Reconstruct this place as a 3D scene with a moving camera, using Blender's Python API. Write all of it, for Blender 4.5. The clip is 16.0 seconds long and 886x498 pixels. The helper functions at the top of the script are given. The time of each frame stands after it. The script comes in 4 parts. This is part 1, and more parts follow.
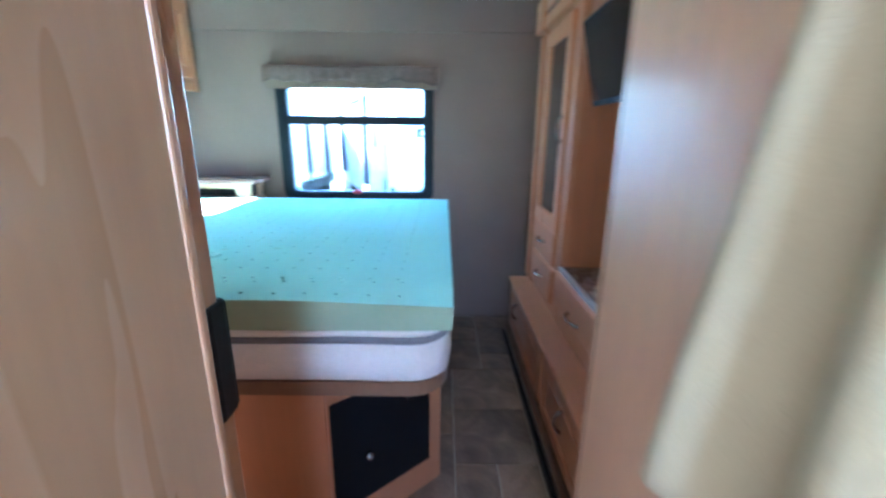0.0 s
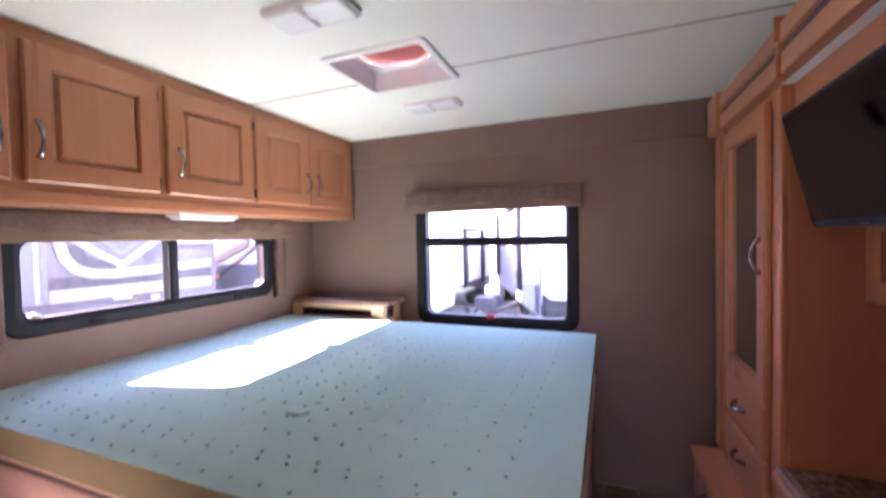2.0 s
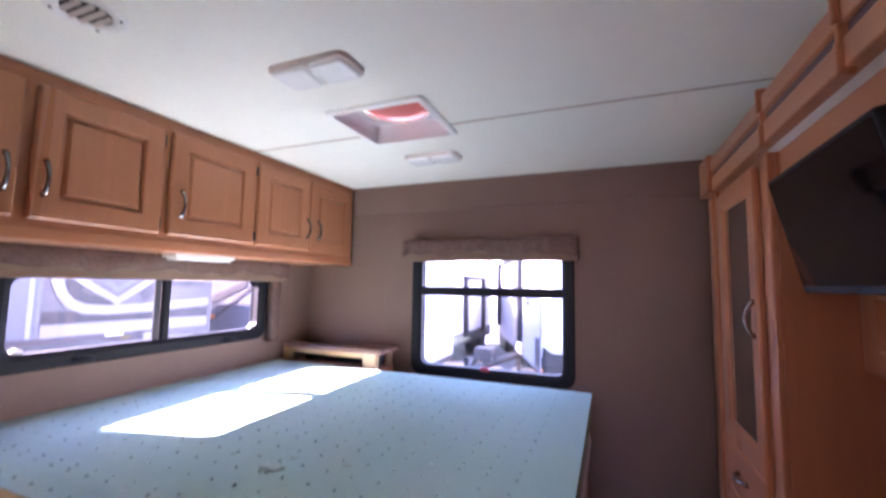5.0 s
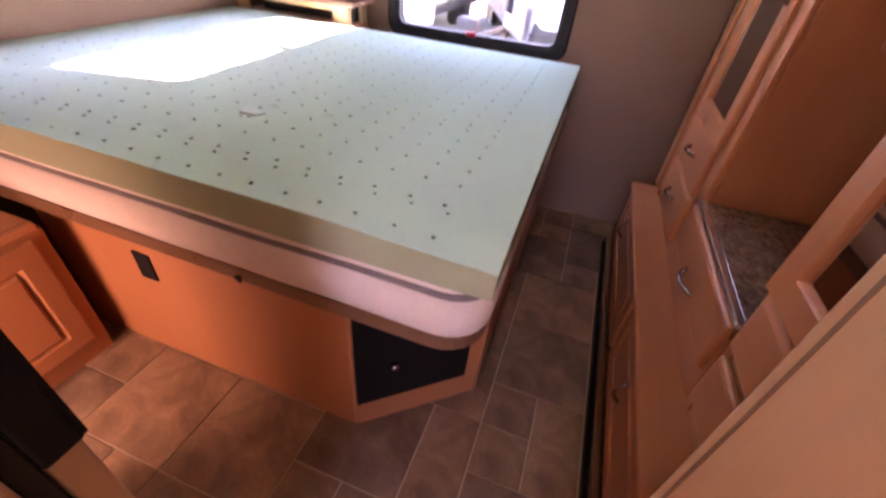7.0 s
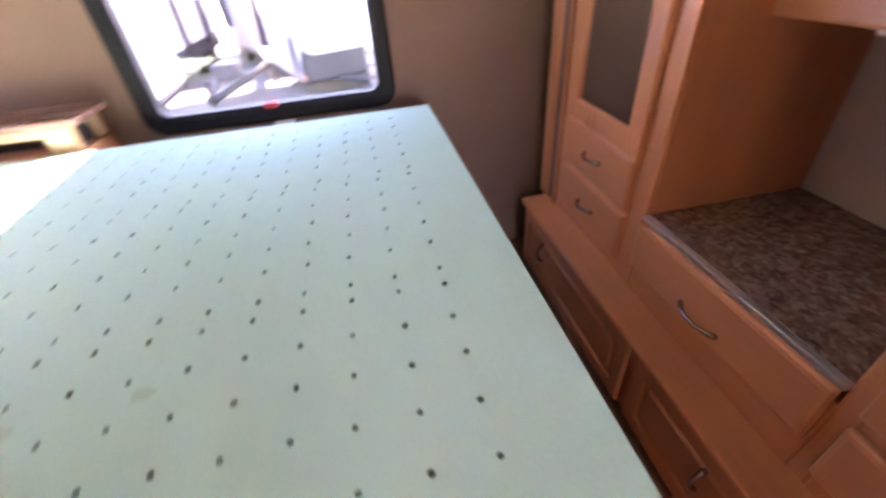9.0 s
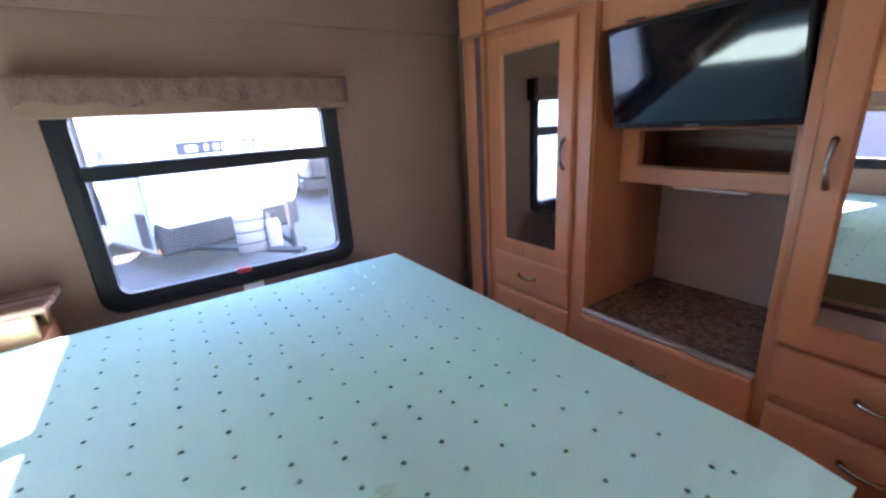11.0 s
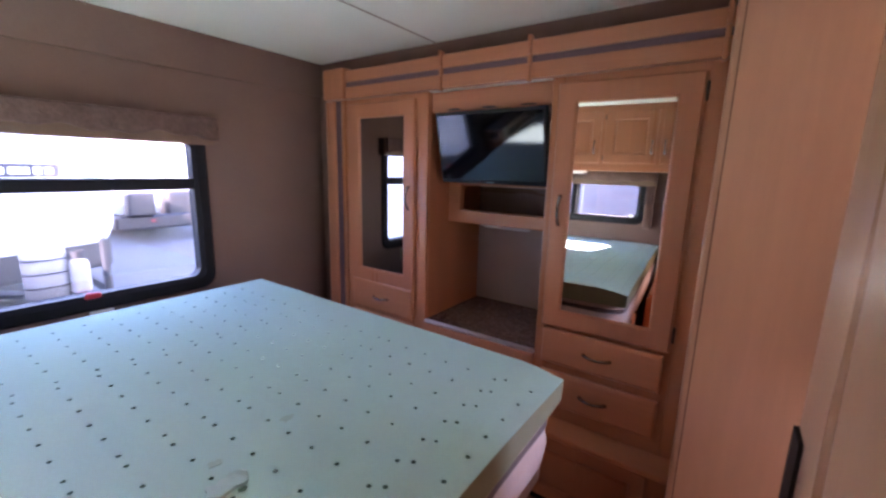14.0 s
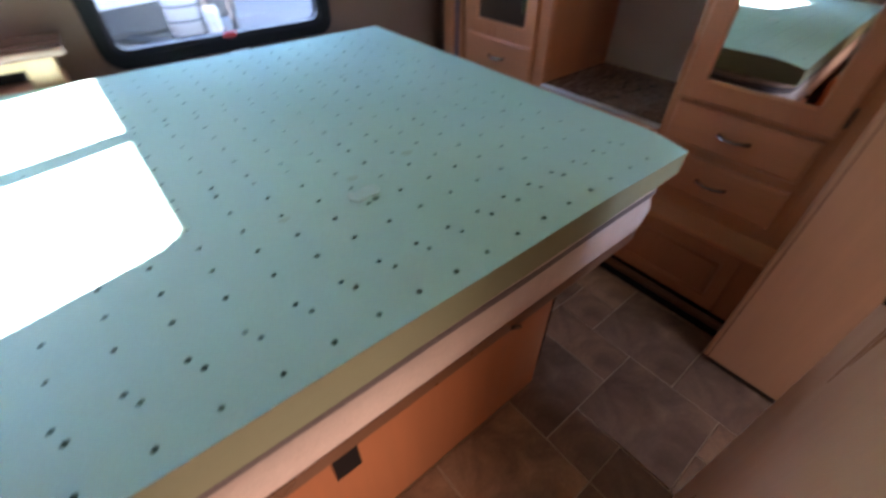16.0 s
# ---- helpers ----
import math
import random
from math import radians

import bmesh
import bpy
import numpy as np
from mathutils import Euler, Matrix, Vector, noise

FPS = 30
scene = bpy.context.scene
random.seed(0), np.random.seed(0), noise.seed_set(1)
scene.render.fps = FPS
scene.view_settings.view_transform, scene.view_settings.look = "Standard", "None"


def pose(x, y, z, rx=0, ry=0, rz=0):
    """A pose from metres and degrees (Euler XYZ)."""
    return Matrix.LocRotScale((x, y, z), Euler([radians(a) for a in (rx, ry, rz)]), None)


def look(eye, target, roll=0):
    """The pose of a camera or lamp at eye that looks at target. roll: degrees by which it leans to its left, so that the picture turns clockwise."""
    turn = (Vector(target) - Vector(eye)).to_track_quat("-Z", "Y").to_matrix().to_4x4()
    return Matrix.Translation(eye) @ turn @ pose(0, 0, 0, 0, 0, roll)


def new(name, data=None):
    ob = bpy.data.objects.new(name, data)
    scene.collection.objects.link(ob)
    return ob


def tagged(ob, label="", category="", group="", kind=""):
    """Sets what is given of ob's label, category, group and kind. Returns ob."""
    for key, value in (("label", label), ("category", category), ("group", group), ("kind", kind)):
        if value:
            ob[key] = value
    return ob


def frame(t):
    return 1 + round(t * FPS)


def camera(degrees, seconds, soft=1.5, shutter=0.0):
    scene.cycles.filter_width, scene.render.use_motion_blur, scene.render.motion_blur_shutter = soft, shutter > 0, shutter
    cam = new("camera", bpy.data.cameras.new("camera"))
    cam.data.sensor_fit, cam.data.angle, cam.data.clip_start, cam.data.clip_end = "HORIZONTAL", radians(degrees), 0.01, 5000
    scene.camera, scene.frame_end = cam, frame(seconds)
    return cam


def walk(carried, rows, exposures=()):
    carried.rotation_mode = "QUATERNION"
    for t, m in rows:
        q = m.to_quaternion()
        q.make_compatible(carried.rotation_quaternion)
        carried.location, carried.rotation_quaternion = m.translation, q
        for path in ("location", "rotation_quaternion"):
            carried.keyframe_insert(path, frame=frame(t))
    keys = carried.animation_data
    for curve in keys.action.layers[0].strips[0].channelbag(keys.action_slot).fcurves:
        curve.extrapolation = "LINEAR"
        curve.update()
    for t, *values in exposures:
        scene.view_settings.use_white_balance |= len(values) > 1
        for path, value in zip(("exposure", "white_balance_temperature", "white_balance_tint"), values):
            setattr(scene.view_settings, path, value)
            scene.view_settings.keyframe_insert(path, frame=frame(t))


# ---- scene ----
cam = camera(94.7, 16.0, soft=2.5, shutter=0.5)
PATH = [
    (0, (-0.028, 0.004, 1.227), (-0.026, 1.93, 0.687), 0.6),
    (0.5, (0.008, 0.196, 1.253), (-0.473, 2.052, 0.682), 1.9),
    (1, (0.027, 0.286, 1.275), (-0.662, 2.082, 0.726), 0.4),
    (1.5, (0.046, 0.326, 1.303), (-0.702, 2.147, 0.948), -0.9),
    (2, (0.048, 0.335, 1.334), (-0.695, 2.191, 1.277), -1.2),
    (2.5, (0.057, 0.338, 1.345), (-0.673, 2.173, 1.66), -1.7),
    (3, (0.066, 0.335, 1.357), (-0.614, 2.092, 2.027), -2.4),
    (3.2, (0.068, 0.335, 1.362), (-0.581, 2.056, 2.147), -2.6),
    (5.3, (0.082, 0.351, 1.337), (-0.659, 2.209, 1.288), 2.3),
    (5.5, (0.065, 0.349, 1.322), (-0.656, 2.203, 1.112), 3.3),
    (6, (0.075, 0.364, 1.318), (-0.598, 2.15, 0.722), 4.5),
    (6.5, (0.068, 0.371, 1.298), (-0.495, 2.033, 0.339), 5.8),
    (7, (0.051, 0.381, 1.276), (-0.391, 1.898, 0.049), 6.2),
    (7.5, (0.014, 0.43, 1.246), (-0.333, 1.802, -0.167), 4.3),
    (8, (-0.041, 0.6, 1.245), (-0.307, 1.876, -0.272), -0.5),
    (8.5, (-0.09, 0.771, 1.305), (-0.352, 2.182, -0.088), -7.1),
    (9, (-0.22, 0.91, 1.31), (0.023, 2.502, 0.124), -5.2),
    (9.5, (-0.445, 0.987, 1.339), (0.343, 2.5, 0.295), -4.9),
    (10, (-0.551, 0.961, 1.379), (0.387, 2.529, 0.565), -3.2),
    (10.2, (-0.571, 0.933, 1.406), (0.376, 2.518, 0.638), -4.2),
    (12.3, (-1.055, 0.683, 1.396), (0.194, 2.193, 0.997), 0.6),
    (12.5, (-1.052, 0.647, 1.397), (0.219, 2.142, 1.009), 0.9),
    (13, (-1.058, 0.545, 1.403), (0.302, 1.967, 1.043), 1.4),
    (13.5, (-1.067, 0.573, 1.399), (0.431, 1.85, 1.047), 1.8),
    (14, (-1.057, 0.582, 1.401), (0.55, 1.708, 1.016), 1.4),
    (14.5, (-1.052, 0.592, 1.392), (0.613, 1.577, 0.883), 0.9),
    (15, (-1.055, 0.585, 1.385), (0.486, 1.571, 0.576), -0.2),
    (15.5, (-1.066, 0.579, 1.366), (0.23, 1.635, 0.269), -0.7),
    (16, (-1.094, 0.567, 1.341), (-0.142, 1.721, 0.014), 0.1),
]
EXPOSURES = [(0, 6.25, 4482, -1), (0.5, 6.23, 5638, 17), (1, 5.88, 6465, 34), (1.5, 5.68, 7020, 50), (2, 5.43, 6651, 54), (3, 5.33, 6927, 60), (5.5, 5.18, 6242, 56), (6, 5.38, 7008, 55), (6.5, 5.72, 7981, 55), (7, 5.95, 8280, 60), (8, 6.30, 8245, 60), (8.5, 6.25, 7990, 55), (9.5, 6.0, 8008, 38), (10, 5.95, 7450, 28), (12.5, 5.33, 5887, 41), (13.5, 5.33, 5950, 43), (14.5, 5.46, 7390, 51), (15, 5.42, 7760, 50), (15.5, 5.33, 6800, 38), (16, 5.24, 6500, 23)]
walk(cam, [(t, look(eye, target, roll)) for t, eye, target, roll in PATH], EXPOSURES)

HALL_W, HALL_E, HALL_S = -0.28, 0.226, -1.6

# ---- world, sun, exposure ----
SUN_WAY = Vector((1.0, 0.26, -0.61)).normalized()
world = bpy.data.worlds.new("sky")
scene.world = world
world.use_nodes = True
wn = world.node_tree
sky = wn.nodes.new("ShaderNodeTexSky")
sky.sky_type = "NISHITA"
sky.sun_disc = False
sky.sun_elevation = math.asin(-SUN_WAY.z)
sky.sun_rotation = math.atan2(-SUN_WAY.x, -SUN_WAY.y)
sky.air_density, sky.dust_density = 1.0, 0.3
wn.links.new(sky.outputs["Color"], wn.nodes["Background"].inputs["Color"])
wn.nodes["Background"].inputs["Strength"].default_value = 0.15

sun_data = bpy.data.lights.new("sun", "SUN")
sun_data.energy, sun_data.angle, sun_data.color = 3.8, radians(0.5), (1.0, 0.95, 0.87)
sun = new("sun", sun_data)
sun.matrix_world = look((-8, -2, 6), Vector((-8, -2, 6)) + SUN_WAY)


# lamps added at made-up openings out of the walk's view
def added_light(name, at, aim, wide, high, watts, colour):
    data = bpy.data.lights.new(name, "AREA")
    data.shape, data.size, data.size_y, data.energy, data.color = "RECTANGLE", wide, high, watts, colour
    lamp = new(name, data)
    lamp.matrix_world = look(at, aim)
    return lamp


# Fill for the closet wall; no doorway is known on this side
added_light("hall_side_fill", (HALL_W + 0.004, -0.5, 1.0), (HALL_W + 1.0, -0.35, 0.95), 0.8, 1.7, 0.24, (1.0, 0.93, 0.84))
# Fill from the hall end, added to lift the bedroom
added_light("hall_end_fill", (-0.03, HALL_S + 0.004, 1.45), (0.02, 0.6, 1.4), 0.42, 0.8, 0.13, (1.0, 0.93, 0.85))
# Stands for the glow on floor and bed box; its source is unseen
added_light("low_glow_light", (-1.15, 0.14, 0.48), (-1.13, 0.90, 0.05), 0.26, 0.60, 0.20, (1.0, 0.76, 0.58))

# ---- materials ----
def mat_base(name, col, rough=0.5, metal=0.0, spec=0.5):
    m = bpy.data.materials.new(name)
    m.use_nodes = True
    b = m.node_tree.nodes["Principled BSDF"]
    b.inputs["Base Color"].default_value = (*col, 1)
    b.inputs["Roughness"].default_value = rough
    b.inputs["Metallic"].default_value = metal
    b.inputs["Specular IOR Level"].default_value = spec
    return m, m.node_tree, b


def noise_node(nt, scale, stretch=(1, 1, 1), detail=4, rough=0.55, distort=0.0):
    tc = nt.nodes.new("ShaderNodeTexCoord")
    mp = nt.nodes.new("ShaderNodeMapping")
    mp.inputs["Scale"].default_value = stretch
    nz = nt.nodes.new("ShaderNodeTexNoise")
    nz.inputs["Scale"].default_value = scale
    nz.inputs["Detail"].default_value = detail
    nz.inputs["Roughness"].default_value = rough
    nz.inputs["Distortion"].default_value = distort
    nt.links.new(tc.outputs["Object"], mp.inputs["Vector"])
    nt.links.new(mp.outputs["Vector"], nz.inputs["Vector"])
    return nz


def ramp_node(nt, src, stops):
    r = nt.nodes.new("ShaderNodeValToRGB")
    while len(r.color_ramp.elements) < len(stops):
        r.color_ramp.elements.new(0.5)
    for e, (p, c) in zip(r.color_ramp.elements, stops):
        e.position, e.color = p, (*c, 1)
    nt.links.new(src, r.inputs["Fac"])
    return r


def mix_node(nt, fac, a, b, mode="MIX"):
    mx = nt.nodes.new("ShaderNodeMix")
    mx.data_type, mx.blend_type = "RGBA", mode
    if isinstance(fac, float):
        mx.inputs[0].default_value = fac
    else:
        nt.links.new(fac, mx.inputs[0])
    for i, v in ((6, a), (7, b)):
        if isinstance(v, tuple):
            mx.inputs[i].default_value = (*v, 1)
        else:
            nt.links.new(v, mx.inputs[i])
    return mx.outputs[2]


def bump_node(nt, b, height, strength=0.2, dist=0.002):
    bp = nt.nodes.new("ShaderNodeBump")
    bp.inputs["Strength"].default_value = strength
    bp.inputs["Distance"].default_value = dist
    nt.links.new(height, bp.inputs["Height"])
    nt.links.new(bp.outputs["Normal"], b.inputs["Normal"])


def scaled(c, k):
    return tuple(min(1, x * k) for x in c)


def wood(name, col, stretch, rough=0.33):
    """Stained maple: long soft grain along the axis with the small stretch."""
    m, nt, b = mat_base(name, col, rough)
    fine = noise_node(nt, 60, stretch, 6, 0.6, 0.3)
    wide = noise_node(nt, 7, stretch, 3, 0.5, 0.8)
    g = ramp_node(nt, fine.outputs["Fac"], [(0.3, scaled(col, 0.91)), (0.7, scaled(col, 1.06))])
    w = ramp_node(nt, wide.outputs["Fac"], [(0.3, scaled(col, 0.84)), (0.7, scaled(col, 1.1))])
    c = mix_node(nt, 0.5, g.outputs["Color"], w.outputs["Color"])
    oi = nt.nodes.new("ShaderNodeObjectInfo")
    tone = ramp_node(nt, oi.outputs["Random"], [(0.0, (0.93, 0.92, 0.9)), (1.0, (1, 1, 1))])
    nt.links.new(mix_node(nt, 1.0, c, tone.outputs["Color"], "MULTIPLY"), b.inputs["Base Color"])
    rr = ramp_node(nt, wide.outputs["Fac"], [(0.3, (rough - 0.06,) * 3), (0.7, (rough + 0.08,) * 3)])
    nt.links.new(rr.outputs["Color"], b.inputs["Roughness"])
    bump_node(nt, b, fine.outputs["Fac"], 0.12, 0.001)
    return m


def mottled(name, col, rough, fine=200, wide=6, amount=0.14, bump=0.2, dist=0.001, stretch=(1, 1, 1)):
    m, nt, b = mat_base(name, col, rough)
    f = noise_node(nt, fine, stretch, 4)
    w = noise_node(nt, wide, (1, 1, 1), 4)
    a = ramp_node(nt, f.outputs["Fac"], [(0.3, scaled(col, 1 - amount)), (0.7, scaled(col, 1 + amount))])
    c = ramp_node(nt, w.outputs["Fac"], [(0.3, scaled(col, 1 - amount)), (0.7, scaled(col, 1 + amount))])
    nt.links.new(mix_node(nt, 0.5, a.outputs["Color"], c.outputs["Color"]), b.inputs["Base Color"])
    bump_node(nt, b, f.outputs["Fac"], bump, dist)
    return m


WOOD = (0.525, 0.203, 0.094)
wood_v = wood("maple_upright", WOOD, (1, 1, 0.06))
wood_y = wood("maple_along", WOOD, (1, 0.06, 1))
# Nightstand board darkened: the shade lying on it is in the colour
stand_top_shade = wood("shaded_nightstand_top", (0.20, 0.105, 0.078), (0.06, 1, 1), 0.25)
wood_red = wood("maple_panel", (0.40, 0.150, 0.065), (1, 1, 0.08), 0.45)
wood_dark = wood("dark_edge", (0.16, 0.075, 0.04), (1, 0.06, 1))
laminate = wood("door_laminate", (0.46, 0.29, 0.18), (1, 1, 0.10), 0.30)
closet_laminate = wood("closet_laminate", (0.46, 0.25, 0.145), (1, 1, 0.10), 0.30)
fresh_wood = wood("pale_wood", (0.52, 0.33, 0.17), (1, 1, 0.08))
wallpaper = mottled("taupe_wallpaper", (0.178, 0.107, 0.080), 0.75, 260, 4, 0.10, 0.35, 0.001, (1, 1, 0.25))
ceiling_white = mottled("ceiling_vinyl", (0.80, 0.80, 0.71), 0.6, 300, 3, 0.02, 0.15)
white_plastic = mottled("white_plastic", (0.78, 0.77, 0.74), 0.4, 90, 5, 0.03, 0.05)
lamp_tan = mottled("lamp_base_tan", (0.64, 0.55, 0.50), 0.45, 120, 6, 0.05, 0.08)
lens_plastic = mottled("lamp_lens", (0.85, 0.85, 0.83), 0.25, 400, 9, 0.03, 0.5)
fabric = mottled("valance_fabric", (0.125, 0.072, 0.055), 0.9, 70, 18, 0.34, 0.8, 0.006)
valance_end = mottled("valance_end", (0.035, 0.020, 0.020), 0.85, 200, 14, 0.2, 0.4, 0.002)
valance_tan = mottled("valance_tan", (0.19, 0.115, 0.075), 0.85, 300, 12, 0.14, 0.5, 0.002)
ticking = mottled("mattress_ticking", (0.58, 0.465, 0.415), 0.9, 140, 30, 0.08, 0.7, 0.003)
ticking_dark = mottled("mattress_border", (0.15, 0.12, 0.12), 0.9, 200, 20, 0.15, 0.5, 0.002)
towel_cloth = mottled("cream_terry", (0.34, 0.26, 0.16), 0.95, 350, 10, 0.08, 0.6, 0.003)
black_plastic = mottled("black_plastic", (0.0045, 0.0045, 0.006), 0.5, 250, 8, 0.2, 0.2)
rubber = mottled("window_rubber", (0.006, 0.0065, 0.009), 0.55, 200, 6, 0.2, 0.2)
for m in (black_plastic, rubber):
    m.node_tree.nodes["Principled BSDF"].inputs["Specular IOR Level"].default_value = 0.22
# Shade of recesses, cubby, air outlet and door pocket as a near-black colour
gap_shade = mottled("recess_shade", (0.02, 0.014, 0.011), 0.8, 60, 4, 0.2, 0.1)
nickel, _, _ = mat_base("brushed_nickel", (0.33, 0.31, 0.295), 0.24, 1.0)
edge_metal, _, _ = mat_base("satin_edge_metal", (0.72, 0.70, 0.70), 0.32, 0.9)
bronze, _, _ = mat_base("dark_hinge", (0.10, 0.075, 0.06), 0.4, 0.8)
mirror, _, _ = mat_base("mirror_silver", (0.86, 0.87, 0.86), 0.015, 1.0)
smoked, _, _ = mat_base("grey_mirror", (0.50, 0.50, 0.48), 0.03, 1.0)
screen, _, _ = mat_base("tv_screen", (0.003, 0.004, 0.007), 0.06, 0.0, 0.6)
red_plastic = mottled("red_latch", (0.50, 0.02, 0.03), 0.4, 80, 5, 0.1, 0.1)


def lid_mat():
    """Sun-faded translucent plastic that lets red daylight through."""
    m = bpy.data.materials.new("vent_lid")
    m.use_nodes = True
    nt = m.node_tree
    b = nt.nodes["Principled BSDF"]
    b.inputs["Base Color"].default_value = (0.40, 0.055, 0.03, 1)
    tl = nt.nodes.new("ShaderNodeBsdfTranslucent")
    tl.inputs["Color"].default_value = (0.30, 0.030, 0.015, 1)
    mx = nt.nodes.new("ShaderNodeMixShader")
    mx.inputs[0].default_value = 0.12
    nt.links.new(b.outputs[0], mx.inputs[1])
    nt.links.new(tl.outputs[0], mx.inputs[2])
    nt.links.new(mx.outputs[0], nt.nodes["Material Output"].inputs["Surface"])
    return m


red_lid = lid_mat()
vent_wall = mottled("vent_liner", (0.78, 0.73, 0.75), 0.5, 80, 5, 0.05, 0.1)
beige_grille = mottled("beige_grille", (0.41, 0.30, 0.225), 0.6, 200, 9, 0.1, 0.3)
stripe = mottled("purple_inlay", (0.135, 0.075, 0.085), 0.6, 160, 9, 0.12, 0.2)
grout = mottled("grout", (0.42, 0.33, 0.25), 0.8, 160, 5, 0.15, 0.4)
niche_board = mottled("niche_backing", (0.44, 0.36, 0.325), 0.6, 160, 3, 0.08, 0.2)


def foam(name, col, wear):
    """Latex foam: fine pores, wide faint stains, yellowed where wear is high."""
    m, nt, b = mat_base(name, col, 0.9, 0, 0.04)
    pores = noise_node(nt, 420, (1, 1, 1), 3)
    stain = noise_node(nt, 2.2, (1, 1, 1), 5, 0.6)
    blot = noise_node(nt, 9, (1, 1, 1), 3)
    p = ramp_node(nt, pores.outputs["Fac"], [(0.35, scaled(col, 0.96)), (0.65, scaled(col, 1.03))])
    s = ramp_node(nt, stain.outputs["Fac"], [(0.40, (1, 1, 1)), (0.72, wear)])
    k = ramp_node(nt, blot.outputs["Fac"], [(0.68, (1, 1, 1)), (0.80, scaled(wear, 0.94))])
    c = mix_node(nt, 1.0, p.outputs["Color"], s.outputs["Color"], "MULTIPLY")
    c = mix_node(nt, 0.6, c, k.outputs["Color"], "MULTIPLY")
    nt.links.new(c, b.inputs["Base Color"])
    bump_node(nt, b, pores.outputs["Fac"], 0.25, 0.001)
    return m


foam_top = foam("mint_foam", (0.40, 0.60, 0.565), (0.95, 0.97, 0.92))
foam_fresh = foam("fresh_foam", (0.47, 0.63, 0.60), (0.97, 0.98, 0.97))
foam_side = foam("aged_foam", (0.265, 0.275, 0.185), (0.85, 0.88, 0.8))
foam_stain = foam("stained_foam", (0.37, 0.52, 0.46), (0.86, 0.88, 0.8))
# Foam darkened for the shade inside the holes; also colours one real stain
foam_shade_stain = foam("foam_shade_stain", (0.13, 0.22, 0.19), (0.9, 0.9, 0.9))


def speckled():
    m, nt, b = mat_base("granite_laminate", (0.2, 0.14, 0.1), 0.2)
    tc = nt.nodes.new("ShaderNodeTexCoord")
    v = nt.nodes.new("ShaderNodeTexVoronoi")
    v.inputs["Scale"].default_value = 95
    nt.links.new(tc.outputs["Object"], v.inputs["Vector"])
    n = noise_node(nt, 26, (1, 1, 1), 6, 0.7)
    r = ramp_node(nt, v.outputs["Color"], [(0.15, (0.05, 0.026, 0.019)), (0.5, (0.13, 0.072, 0.052)), (0.85, (0.30, 0.21, 0.165))])
    r2 = ramp_node(nt, n.outputs["Fac"], [(0.38, (0.075, 0.038, 0.027)), (0.66, (0.27, 0.175, 0.135))])
    nt.links.new(mix_node(nt, 0.5, r.outputs["Color"], r2.outputs["Color"]), b.inputs["Base Color"])
    return m


granite = speckled()


def tile_mat():
    m, nt, b = mat_base("slate_vinyl", (0.2, 0.15, 0.1), 0.42)
    w = noise_node(nt, 5.5, (1, 1, 1), 6, 0.62, 0.6)
    f = noise_node(nt, 80, (1, 1, 1), 4)
    r = ramp_node(nt, w.outputs["Fac"], [(0.28, (0.095, 0.055, 0.036)), (0.5, (0.225, 0.135, 0.088)), (0.74, (0.38, 0.25, 0.165))])
    oi = nt.nodes.new("ShaderNodeObjectInfo")
    t = ramp_node(nt, oi.outputs["Random"], [(0.0, (0.70, 0.70, 0.72)), (0.5, (1.0, 0.97, 0.93)), (1.0, (1.25, 1.2, 1.1))])
    c = mix_node(nt, 1.0, r.outputs["Color"], t.outputs["Color"], "MULTIPLY")
    fr = ramp_node(nt, f.outputs["Fac"], [(0.3, (0.88, 0.88, 0.88)), (0.7, (1.08, 1.08, 1.08))])
    nt.links.new(mix_node(nt, 1.0, c, fr.outputs["Color"], "MULTIPLY"), b.inputs["Base Color"])
    bump_node(nt, b, w.outputs["Fac"], 0.25, 0.003)
    return m


slate = tile_mat()


def glass_mat():
    m = bpy.data.materials.new("window_glass")
    m.use_nodes = True
    nt = m.node_tree
    nt.nodes.remove(nt.nodes["Principled BSDF"])
    tr = nt.nodes.new("ShaderNodeBsdfTransparent")
    tr.inputs["Color"].default_value = (0.71, 0.73, 0.75, 1)
    gl = nt.nodes.new("ShaderNodeBsdfGlossy")
    gl.inputs["Roughness"].default_value = 0.02
    mx = nt.nodes.new("ShaderNodeMixShader")
    mx.inputs[0].default_value = 0.05
    nt.links.new(tr.outputs[0], mx.inputs[1])
    nt.links.new(gl.outputs[0], mx.inputs[2])
    nt.links.new(mx.outputs[0], nt.nodes["Material Output"].inputs["Surface"])
    return m


glass = glass_mat()
gelcoat = mottled("white_gelcoat", (0.78, 0.78, 0.77), 0.35, 60, 2, 0.03, 0.03)
# Bluish shade on the white trailer's side, put into the colour
shaded_side = mottled("white_side_in_shade", (0.30, 0.32, 0.36), 0.4, 60, 2, 0.04, 0.03)
# White trailer body and stripes, greyed so the colour carries their shade
shaded_shell = mottled("white_shell_in_shade", (0.125, 0.116, 0.115), 0.4, 60, 2, 0.05, 0.03)
shaded_white = mottled("shaded_white", (0.30, 0.28, 0.275), 0.4, 60, 2, 0.05, 0.03)
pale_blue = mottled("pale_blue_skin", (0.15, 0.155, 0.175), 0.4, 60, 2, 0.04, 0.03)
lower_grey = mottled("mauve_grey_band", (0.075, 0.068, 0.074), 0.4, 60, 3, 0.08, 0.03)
yellow_tag = mottled("yellow_tag", (0.16, 0.12, 0.02), 0.5, 60, 4, 0.05, 0.03)
grey_graphic = mottled("grey_graphic", (0.04, 0.037, 0.041), 0.4, 60, 3, 0.08, 0.03)
blue_tint = mottled("blue_window", (0.02, 0.03, 0.05), 0.15, 60, 3, 0.08, 0.02)
